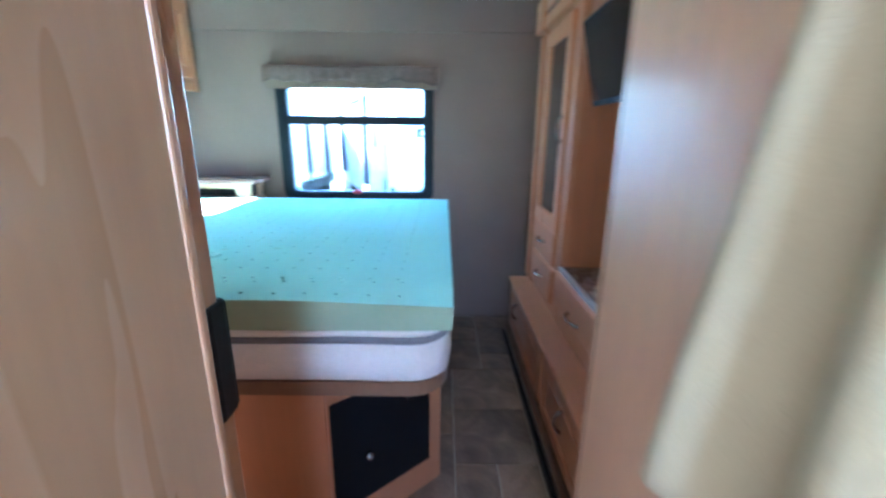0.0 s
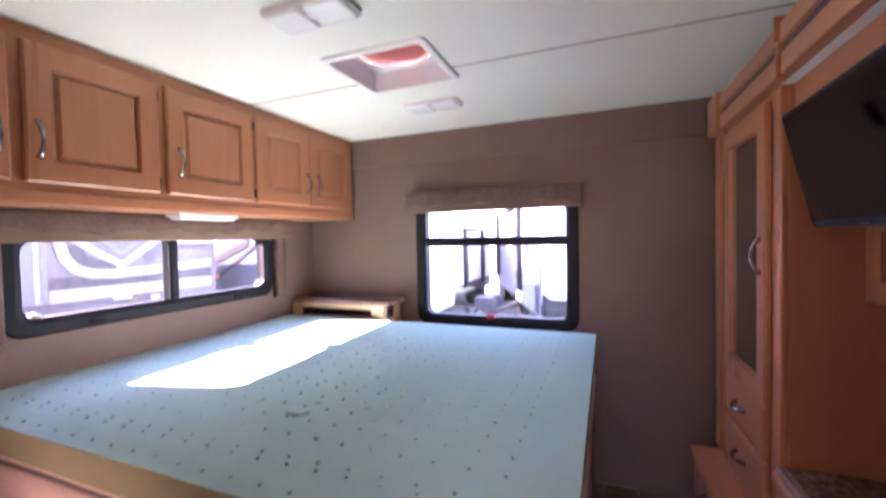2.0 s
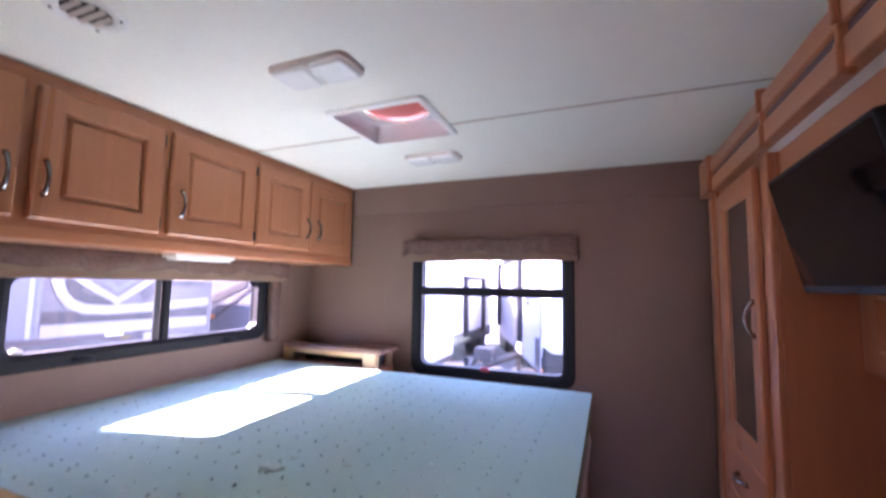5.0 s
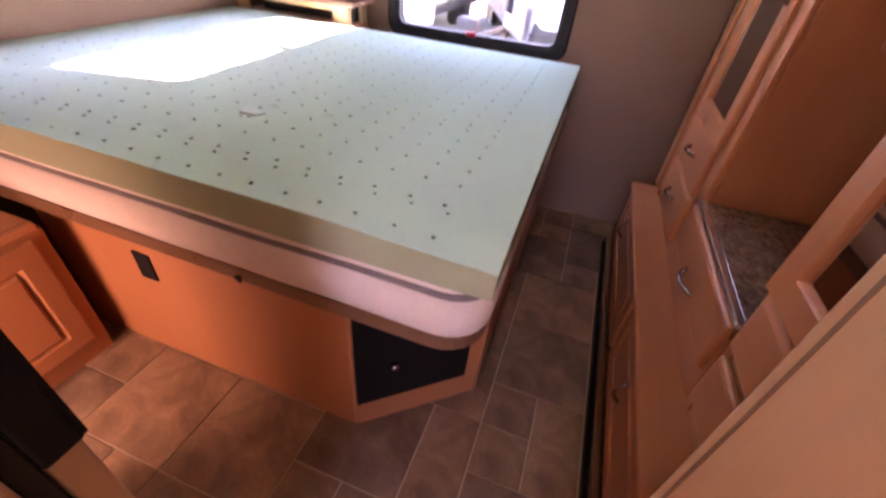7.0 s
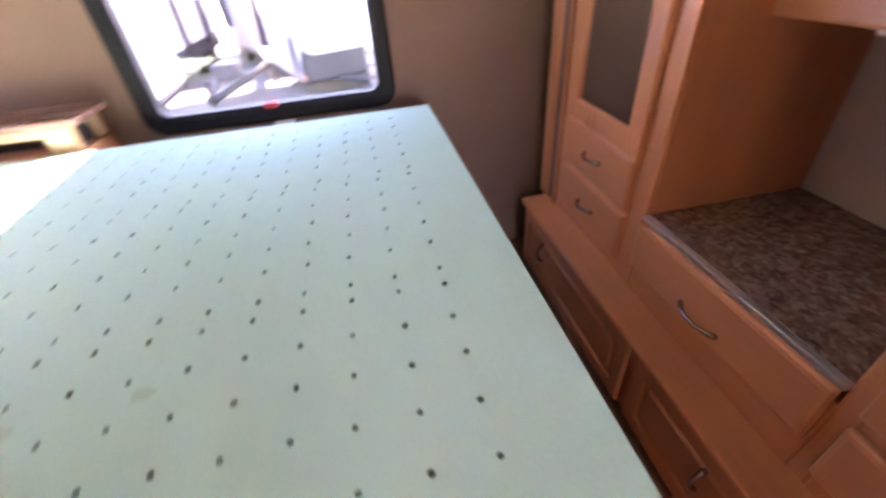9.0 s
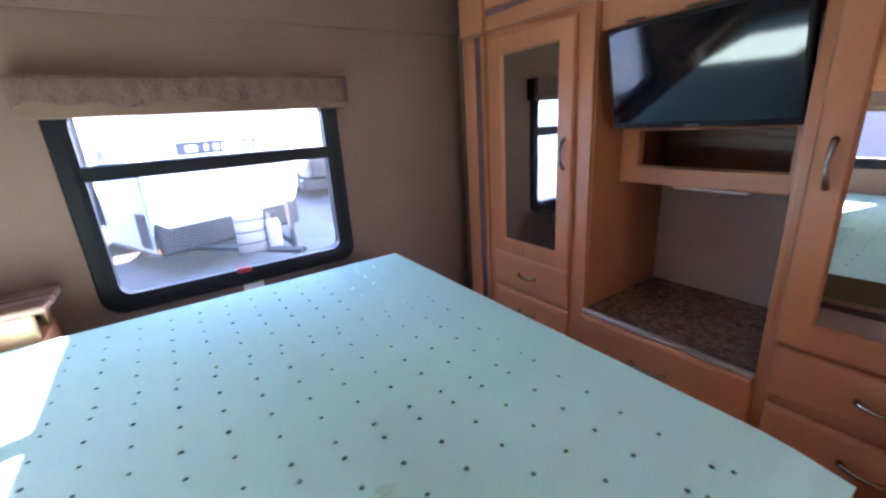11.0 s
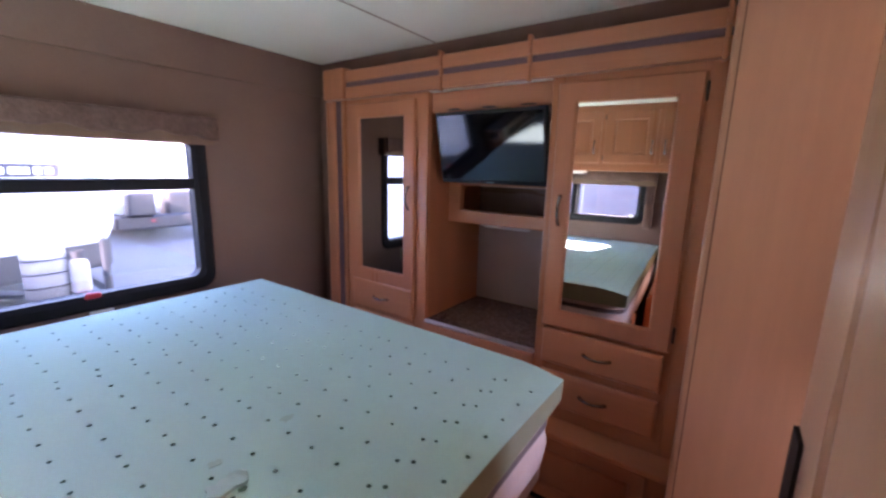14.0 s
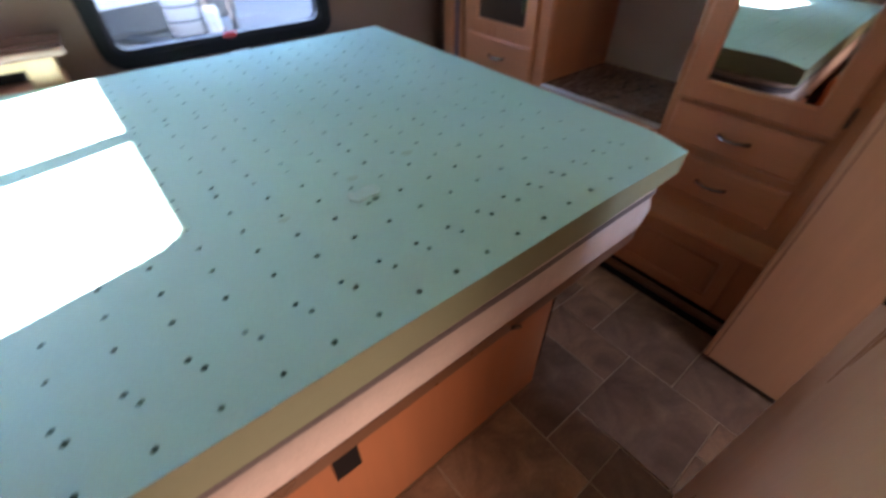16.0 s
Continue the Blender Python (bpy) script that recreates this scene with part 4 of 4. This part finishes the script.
part("header_return", box(F + 0.05, 1.024, 1.193, 1.784, 1.652, 1.668, 0.002), wood_y, niche)
for y in (1.66, 1.48, 1.30):
    part("slot", lathe([(0, 0), (0.034, 0), (0.034, 0.006), (0, 0.007)], Matrix.Translation((F + 0.03, y, 1.665)) @ Matrix.Diagonal((1, 1, 0.35, 1)) @ Matrix.Rotation(radians(-90), 4, "Y") @ Matrix.Diagonal((0.35, 1, 1, 1)), 20), bronze, niche, "dark oval vent slot")
part("shelf_frame", rings([(-1.784, -1.193, 1.135, 1.36, 0.003, 0.02), (-1.784, -1.193, 1.135, 1.36, 0.003, 0.0), (-1.765, -1.199, 1.141, 1.354, 0.003, -0.003), (-1.712, -1.252, 1.194, 1.328, 0.003, -0.003), (-1.706, -1.258, 1.20, 1.322, 0.003, 0.02)], facing_west(0.70), closed=True), wood_y, niche)
part("shelf_board", box(0.721, 1.024, 1.193, 1.784, 1.136, 1.16, 0.002), wood_dark, niche)
part("shelf_top", box(0.721, 1.024, 1.193, 1.784, 1.34, 1.36, 0.002), wood_dark, niche)
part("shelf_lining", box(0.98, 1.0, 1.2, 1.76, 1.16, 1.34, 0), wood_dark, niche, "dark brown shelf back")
ct = thing("countertop", (0.78, 1.48, 0.595), "brown speckled laminate countertop with metal edge", "countertop")
part("slab", box(0.525, 1.024, 1.193, 1.784, 0.634, 0.648, 0.002), granite, ct)
part("edge_strip", box(0.503, 0.5245, 1.193, 1.784, 0.634, 0.650, 0.005, 2), edge_metal, ct, "shiny metal edge strip")
st2 = thing("strip_light", (0.80, 1.48, 1.13), "slim white lamp under the media shelf", "lamp")
part("housing", box(0.76, 0.83, 1.36, 1.62, 1.122, 1.1355, 0.003), white_plastic, st2)
part("diffuser", box(0.767, 0.823, 1.372, 1.608, 1.112, 1.122, 0.003), lens_plastic, st2)

tv = thing("television", (0.55, 1.47, 1.34), "flat black wall television tilted down, switched off", "television")
TM = Matrix.Translation((0.489, 1.468, 1.645)) @ Matrix.Rotation(radians(-1.5), 4, "Z") @ Matrix.Rotation(radians(-13), 4, "Y")
TVM = TM @ Matrix(((0, 1, 0, 0), (-1, 0, 0, 0), (0, 0, 1, 0), (0, 0, 0, 1)))
L = (-0.266, 0.266, -0.315, 0.0)
part("casing", rings([(L[0] + 0.03, L[1] - 0.03, L[2] + 0.03, L[3] - 0.03, 0.01, 0.05), (L[0], L[1], L[2], L[3], 0.008, 0.028), (L[0], L[1], L[2], L[3], 0.008, 0.004), (L[0] + 0.004, L[1] - 0.004, L[2] + 0.004, L[3] - 0.004, 0.006, 0.0)], TVM, 3), black_plastic, tv)
part("screen", rings([(L[0] + 0.012, L[1] - 0.012, L[2] + 0.02, L[3] - 0.012, 0.003, -0.0005), (L[0] + 0.012, L[1] - 0.012, L[2] + 0.02, L[3] - 0.012, 0.003, -0.002)], TVM, 1), screen, tv, "glossy black screen")
part("badge", rings([(-0.02, 0.02, L[2] + 0.007, L[2] + 0.012, 0.001, -0.0005), (-0.02, 0.02, L[2] + 0.007, L[2] + 0.012, 0.001, -0.0025)], TVM), nickel, tv, "small silver maker's mark")
part("wall_arm", box(0.575, 1.024, 1.44, 1.50, 1.46, 1.54, 0.004), black_plastic, tv)

base = thing("base_cabinet", (0.7, 1.52, 0), "low maple base cabinet with a ledge top", "cabinet")
part("body", box(0.42, 1.05, 0.64, 2.43, 0.055, 0.352, 0.002), wood_red, base)
part("toe_board", box(0.45, 1.05, 0.64, 2.42, 0.0, 0.055, 0), gap_shade, base)
part("toe_rail", box(0.378, 0.402, 0.64, 2.42, 0.0, 0.052, 0.004, 2), wood_dark, base, "dark bottom rail")
part("toe_strip", box(0.360, 0.3775, 0.64, 2.38, 0.0005, 0.030, 0.003), black_plastic, base, "black strip along the floor")
MB = facing_west(0.4195)
for u0, u1, hu in ((-2.415, -1.585, -2.2), (-1.545, -0.70, -1.25)):
    panel_door(base, MB, u0, u1, 0.066, 0.345, (hu, 0.235), 0.09, mat=wood_red, rail=0.05, thick=0.016)
bm = bmesh.new()
rings([(0.396, 1.05, 0.636, 2.447, 0.012, 0.352), (0.393, 1.05, 0.636, 2.449, 0.014, 0.357), (0.393, 1.05, 0.636, 2.449, 0.014, 0.367), (0.398, 1.05, 0.636, 2.445, 0.012, LEDGE - 0.0005)], HM, 3, bm=bm)
part("ledge_top", bm, wood_y, base, "long maple ledge board")

# ---- hanging towel in the hallway ----
bm = bmesh.new()
n, rows = 26, 18
sheets = []
for off in (0.0, 0.006):
    g = []
    for j in range(rows + 1):
        q = j / rows
        spread = 0.05 + 0.13 * q ** 0.8
        g.append([bm.verts.new((HALL_E - 0.034 - off - 0.017 * math.sin(s * 15 + 1.2 * q + 0.6) * (0.45 + q) - 0.012 * q, 0.170 + spread * (2 * s - 1) * 0.9 + 0.02 * q, 1.50 - 0.55 * q + 0.05 * q * (0.5 - s))) for s in (i / n for i in range(n + 1))])
    for j in range(rows):
        for i in range(n):
            bm.faces.new((g[j][i], g[j][i + 1], g[j + 1][i + 1], g[j + 1][i]))
    sheets.append(g)
for j in range(rows):
    for i in (0, n):
        bm.faces.new((sheets[0][j][i], sheets[0][j + 1][i], sheets[1][j + 1][i], sheets[1][j][i]))
for i in range(n):
    for j in (0, rows):
        bm.faces.new((sheets[0][j][i], sheets[0][j][i + 1], sheets[1][j][i + 1], sheets[1][j][i]))
towel = thing("hanging_towel", (HALL_E - 0.03, 0.2, 0.95), "tan cotton towel hanging from a wall hook", "towel")
part("cloth", bm, towel_cloth, towel, smooth=True)
part("hook", tube([(HALL_E - 0.001, 0.205, 1.53), (HALL_E - 0.03, 0.205, 1.51), (HALL_E - 0.045, 0.205, 1.52), (HALL_E - 0.047, 0.205, 1.54)], 0.004), nickel, towel, "metal hook", True)

# ---- outside ----
GROUND = -0.72
bm = bmesh.new()
bmesh.ops.create_grid(bm, x_segments=2, y_segments=2, size=600, matrix=Matrix.Translation((0, 0, GROUND)))
single("ground", bm, gravel, "pale grey gravel storage yard", "ground", kind="structure")
single("vehicle_underfloor", box(W - 0.05, 1.1, HALL_S - 0.05, N + 0.05, -0.16, -0.031, 0.01), gelcoat, "underside of the caravan floor", "floor", kind="structure")


def trailer(label, x0, x1, y0, y1, z1=2.35, nose=0, skirt=0.35, pivot=None, shell=None):
    """A parked travel trailer: rounded body, dark skirt, side windows, door, awning arms, wheels."""
    px, py = pivot or ((x0 + x1) / 2, (y0 + y1) / 2)
    t = thing("travel_trailer", (px, py, GROUND), label, "trailer", "parked trailers")
    z0 = GROUND + 0.45
    P = Matrix(((1, 0, 0, 0), (0, 1, 0, 0), (0, 0, 1, 0), (0, 0, 0, 1)))
    lv = [(x0, x1, z0, z1, 0.14, y0 + 0.35 * (nose > 0)), (x0, x1, z0, z1, 0.14, y1)]
    if nose:
        lv = [(x0 + 0.12, x1 - 0.12, z0 + 0.9, z1 - 0.5, 0.3, y0), (x0 + 0.04, x1 - 0.04, z0 + 0.5, z1 - 0.15, 0.25, y0 + 0.12), (x0, x1, z0, z1, 0.16, y0 + 0.5), (x0, x1, z0, z1, 0.16, y1)]
    part("body", rings(lv, P, 5), shell or gelcoat, t)
    part("skirt", box(x0 - 0.006, x1 + 0.006, y0 + 0.3, y1 - 0.02, z0 - 0.04, z0 + skirt, 0.02), grey_graphic, t, "dark lower skirt")
    for wy in (y0 + (y1 - y0) * 0.55, y0 + (y1 - y0) * 0.55 + 0.85):
        for wx in (x0 + 0.12, x1 - 0.12):
            w = part("wheel", lathe([(0, -0.1), (0.33, -0.1), (0.36, -0.06), (0.36, 0.06), (0.33, 0.1), (0, 0.1)], Matrix.Translation((wx, wy, GROUND + 0.36)) @ Matrix.Rotation(radians(90), 4, "Y"), 24), black_plastic, t)
    return t


ta = trailer("white travel trailer with a dark nose band and awning arms", -0.99, 1.51, 7.81, 18.4, 2.35, 1, 0.30, pivot=(-0.99, 7.81))
part("side_skin", box(-0.9985, -0.9915, 8.12, 18.3, -0.24, 2.18, 0.002), shaded_side, ta, "white side skin with bluish shade in its colour")
for y in (10.0, 14.0):
    part("awning_arm", box(-1.12, -1.005, y, y + 0.32, 0.05, 2.0, 0.01), steel, ta, "dark folded awning arm")
part("awning_roller", tube([(-1.06, 9.95, 2.04), (-1.06, 14.4, 2.04)], 0.06), steel, ta, "dark rolled awning", True)
for y0, y1 in ((10.9, 11.6), (14.2, 14.9)):
    d = part("door", box(-1.008, -0.999, y0, y1, -0.15, 1.75, 0.003), shaded_side, ta)
    part("door_seal", rings([(y0 - 0.02, y1 + 0.02, -0.17, 1.77, 0.06, 0.014), (y0 - 0.02, y1 + 0.02, -0.17, 1.77, 0.06, 0.022), (y0 + 0.015, y1 - 0.015, -0.135, 1.735, 0.05, 0.022), (y0 + 0.015, y1 - 0.015, -0.135, 1.735, 0.05, 0.014)], facing_west(-0.99) @ Matrix.Diagonal((-1, -1, 1, 1)), 3, closed=True), grey_graphic, d, "dark door seal")
    part("door_window", box(-1.012, -1.0075, y0 + 0.15, y1 - 0.15, 0.9, 1.45, 0.002), blue_tint, d, "tinted door window")
part("window", box(-1.004, -0.999, 9.15, 9.45, 0.95, 1.3, 0.002), blue_tint, ta, "tinted side window")
part("storage_hatch", box(-1.004, -0.999, 8.2, 8.6, -0.18, 0.36, 0.002), grey_graphic, ta, "dark storage hatch")
part("nose_band", box(-0.96, 1.48, 8.02, 8.30, -0.30, 0.42, 0.06, 3), nose_grey, ta, "dark nose band")
sign = part("name_banner", box(-0.52, 0.72, 7.800, 7.812, 1.16, 1.34, 0.003), sign_blue, ta, "dark blue banner across the nose")
for k, w in enumerate((0.13, 0.03, 0.06, 0.09, 0.13, 0.09, 0.09, 0.09)):
    part("lettering_bar", box(-0.40 + 0.135 * k, -0.40 + 0.135 * k + w, 7.794, 7.801, 1.20, 1.29, 0.002), gelcoat, sign, "unreadable pale lettering bar")
bm = bmesh.new()
for q in (-1, 1):
    tube([(0.26 + q * 0.75, 8.3, -0.28), (0.26, 6.35, -0.30)], 0.06, 6, bm=bm)
part("hitch", bm, steel, ta, "dark steel tow frame")
part("marker", box(-1.004, -0.992, 7.98, 8.06, -0.22, -0.15, 0.003), amber, ta, "amber marker lamp")
ta.rotation_euler = (0, 0, radians(21))
tank = thing("propane_tank", (0.2, 7.4, -0.27), "pale moulded gas cover and white bottle on the tow frame", "gas bottle")
part("cover", rings([(-0.09, 0.33, 7.24, 7.56, 0.15, -0.272), (-0.09, 0.33, 7.24, 7.56, 0.15, 0.27), (-0.08, 0.32, 7.25, 7.55, 0.14, 0.295), (-0.04, 0.28, 7.29, 7.51, 0.10, 0.305)], HM, 6), tank_white, tank, "pale moulded cover", True)
for z in (-0.15, 0.02, 0.19):
    part("rib", rings([(-0.094, 0.334, 7.236, 7.564, 0.152, z), (-0.094, 0.334, 7.236, 7.564, 0.152, z + 0.022)], HM, 6), steel, tank, "dark moulded seam")
part("bottle", lathe([(0, 0), (0.09, 0.0), (0.105, 0.03), (0.105, 0.36), (0.08, 0.43), (0.04, 0.45), (0.04, 0.52), (0, 0.52)], Matrix.Translation((0.42, 7.30, -0.27)), 20), tank_white, tank, "pale metal gas bottle", True)
part("collar", lathe([(0.062, 0.44), (0.07, 0.44), (0.07, 0.54), (0.062, 0.54)], Matrix.Translation((0.42, 7.30, -0.27)), 20), steel, tank)
part("tray", box(-0.1, 0.52, 7.22, 7.58, -0.30, -0.272, 0.01), steel, tank)
part("jack_post", lathe([(0, 0), (0.045, 0), (0.045, 1.15), (0, 1.17)], Matrix.Translation((0.62, 7.0, GROUND + 0.0)), 14), steel, tank)

tb = trailer("white travel trailer standing further off", -6.2, -3.7, 10.2, 14.0, 1.75, 1, 0.3)
for y in (11.2, 12.9):
    part("awning_arm", box(-3.69, -3.60, y, y + 0.2, -0.1, 1.5, 0.01), steel, tb, "dark folded awning arm")
part("awning_roller", tube([(-3.64, 11.15, 1.54), (-3.64, 13.2, 1.54)], 0.05), steel, tb, "dark rolled awning", True)
tow = thing("tow_frame", (-2.55, 9.4, GROUND), "grey steel drawbar frame resting on its jack", "tow frame")
for x, y in ((-3.0, 10.7), (-2.0, 10.5)):
    part("beam", tube([(-2.6, 8.15, -0.38), (x, y, -0.33)], 0.07, 6), steel, tow)
    part("leg", box(x - 0.05, x + 0.05, y - 0.05, y + 0.05, GROUND, -0.30, 0.01), steel, tow)
part("cross_bar", tube([(-2.85, 9.9, -0.34), (-2.2, 9.75, -0.34)], 0.05, 6), steel, tow)
part("jack", lathe([(0, 0), (0.10, 0), (0.10, 0.03), (0.045, 0.04), (0.045, 0.62), (0, 0.63)], Matrix.Translation((-2.6, 8.25, GROUND)), 12), steel, tow)
part("battery_box", box(-2.75, -2.35, 9.2, 9.6, -0.32, -0.05, 0.03, 2), lower_grey, tow, "grey plastic battery box")

tc2 = trailer("white trailer side close to the front window", -5.7, -3.18, 4.1, 9.05, 2.4, 0, 0.05)
td = trailer("white travel trailer with grey swoosh graphics", -6.5, -4.0, -5.0, 3.6, 2.2, 0, 0.4, shell=shaded_shell)


def ribbon(points, half, mat, lift, label="curved stripe on the trailer side"):
    """A stripe along (y, z) points, standing a little proud of the trailer's side."""
    bm = bmesh.new()
    rows = []
    for k, (y, z) in enumerate(points):
        a, b = Vector(points[max(k - 1, 0)]), Vector(points[min(k + 1, len(points) - 1)])
        w = (b - a).normalized()
        n = Vector((-w.y, w.x)) * half
        rows.append([bm.verts.new((-4.0 + d, y + e * n.x, z + e * n.y)) for d, e in ((lift, -1), (lift, 1), (lift + 0.004, 1), (lift + 0.004, -1))])
    for a, b in zip(rows, rows[1:]):
        for c in range(4):
            bm.faces.new((a[c], a[(c + 1) % 4], b[(c + 1) % 4], b[c]))
    bm.faces.new(rows[0])
    bm.faces.new(rows[-1][::-1])
    part("graphic_stripe", bm, mat, td, label)


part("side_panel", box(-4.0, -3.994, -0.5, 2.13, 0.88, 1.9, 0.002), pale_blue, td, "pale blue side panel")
for yy in (1.1, 2.05):
    part("panel_joint", box(-3.994, -3.990, yy, yy + 0.03, 0.88, 1.9, 0.001), shaded_side, td)
part("lower_band", box(-4.0, -3.992, -1.0, 3.08, 0.30, 0.872, 0.003), lower_grey, td, "mauve grey lower band")
ribbon([(2.14, 0.925), (3.55, 0.915)], 0.05, shaded_white, 0.002)
ribbon([(2.14, 1.03), (3.55, 1.012)], 0.048, grey_graphic, 0.002)
ribbon([(2.20, 1.50), (2.215, 1.34), (2.25, 1.22), (2.31, 1.14), (2.42, 1.09), (2.6, 1.075), (3.0, 1.085), (3.55, 1.12)], 0.04, shaded_white, 0.008)
ribbon([(2.30, 1.34), (2.36, 1.21), (2.46, 1.155), (2.62, 1.135)], 0.05, grey_graphic, 0.004)
ribbon([(2.26, 1.42), (2.46, 1.27), (2.657, 1.15), (2.82, 1.26), (3.05, 1.43)], 0.030, shaded_white, 0.014)
ribbon([(2.44, 1.43), (2.66, 1.245), (2.9, 1.43)], 0.022, pale_blue, 0.010)
ribbon([(2.86, 1.19), (3.1, 1.34), (3.5, 1.36)], 0.06, lower_grey, 0.003)
for yy, zz, w, h, mat in ((2.655, 0.865, 0.07, 0.02, gelcoat), (2.745, 0.822, 0.035, 0.014, yellow_tag), (2.94, 0.813, 0.04, 0.035, shaded_white)):
    part("service_plate", box(-3.992, -3.984, yy - w, yy + w, zz - h, zz + h, 0.002), mat, td, "small service label")
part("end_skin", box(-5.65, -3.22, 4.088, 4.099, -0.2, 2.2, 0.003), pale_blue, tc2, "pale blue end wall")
for (xa, za), (xb, zb), h in (((-4.95, 0.97), (-4.02, 1.32), 0.045), ((-4.75, 0.75), (-3.90, 1.29), 0.02)):
    bm = bmesh.new()
    vs = [[bm.verts.new((x, y, z + e * h)) for e in (-1, 1)] for y in (4.087, 4.082) for x, z in ((xa, za), (xb, zb))]
    a, b, c, d = vs
    for q in ((c[0], c[1], d[1], d[0]), (a[0], a[1], c[1], c[0]), (b[0], b[1], d[1], d[0]), (a[1], b[1], d[1], c[1]), (a[0], b[0], d[0], c[0]), (a[0], a[1], b[1], b[0])):
        bm.faces.new(q)
    part("graphic_stripe", bm, lower_grey, tc2, "slanted grey stripe")
part("marker", box(-4.60, -4.53, 4.08, 4.087, 0.87, 0.92, 0.002), amber, tc2, "amber marker lamp")

te = trailer("white truck camper far down the yard", 2.6, 5.0, 13.5, 20.0, 2.0, 1, 0.6)
part("bumper", box(2.5, 4.9, 13.05, 13.4, -0.35, 0.02, 0.05), nose_grey, te, "dark steel bumper")
part("generator_box", box(2.75, 3.35, 12.85, 13.25, 0.02, 0.62, 0.06, 2), nose_grey, te, "dark equipment box")
part("nose_cap", box(3.75, 5.02, 13.2, 14.4, -0.25, 0.62, 0.12, 3), nose_grey, te, "dark lower nose cap")
part("marker", box(3.28, 3.36, 13.03, 13.055, -0.16, -0.10, 0.003), red_plastic, te, "red marker lamp")

# ---- floor tiles ----
UX, UY, OX, OY = 0.1635, 0.1665, 0.028 - 0.1635 * 12, 0.803 - 0.1665 * 14
cols_n, rows_n = 17, 27
taken = [[False] * rows_n for _ in range(cols_n)]
rt = random.Random(21)
tile_mesh = {}


def tile_shape(w, h):
    if (w, h) not in tile_mesh:
        bm = bmesh.new()
        a, b, g = w * UX, h * UY, 0.0022
        pts = [(g, g), (a - g, g), (a - g, b - g), (g, b - g)]
        lo = [bm.verts.new((x, y, -0.0038)) for x, y in pts]
        mi = [bm.verts.new((x, y, -0.0008)) for x, y in pts]
        hi = [bm.verts.new((x + (0.0014 if x < a / 2 else -0.0014), y + (0.0014 if y < b / 2 else -0.0014), 0.0)) for x, y in pts]
        for r0, r1 in ((lo, mi), (mi, hi)):
            for k in range(4):
                bm.faces.new((r0[k], r0[(k + 1) % 4], r1[(k + 1) % 4], r1[k]))
        bm.faces.new(hi)
        me = bpy.data.meshes.new("tile")
        bm.to_mesh(me)
        bm.free()
        me.materials.append(slate)
        tile_mesh[(w, h)] = me
    return tile_mesh[(w, h)]


for j in range(rows_n):
    for i in range(cols_n):
        if taken[i][j]:
            continue
        opts = [(w, h) for w, h in ((2, 2), (2, 2), (1, 2), (1, 2), (2, 1), (1, 1)) if i + w <= cols_n and j + h <= rows_n and all(not taken[i + a][j + b] for a in range(w) for b in range(h))]
        w, h = rt.choice(opts)
        for a in range(w):
            for b in range(h):
                taken[i + a][j + b] = True
        x, y = OX + i * UX, OY + j * UY
        if x < W or x + w * UX > 0.70 or y < HALL_S or y > N - 0.03:
            continue
        if -1.44 < x and x + w * UX < -0.06 and y > 1.25:
            continue
        ob = new("tile", tile_shape(w, min(h, round((N - 0.002 - y) / UY, 3))))
        ob.location = (x, y, 0)
        ob.parent = floor
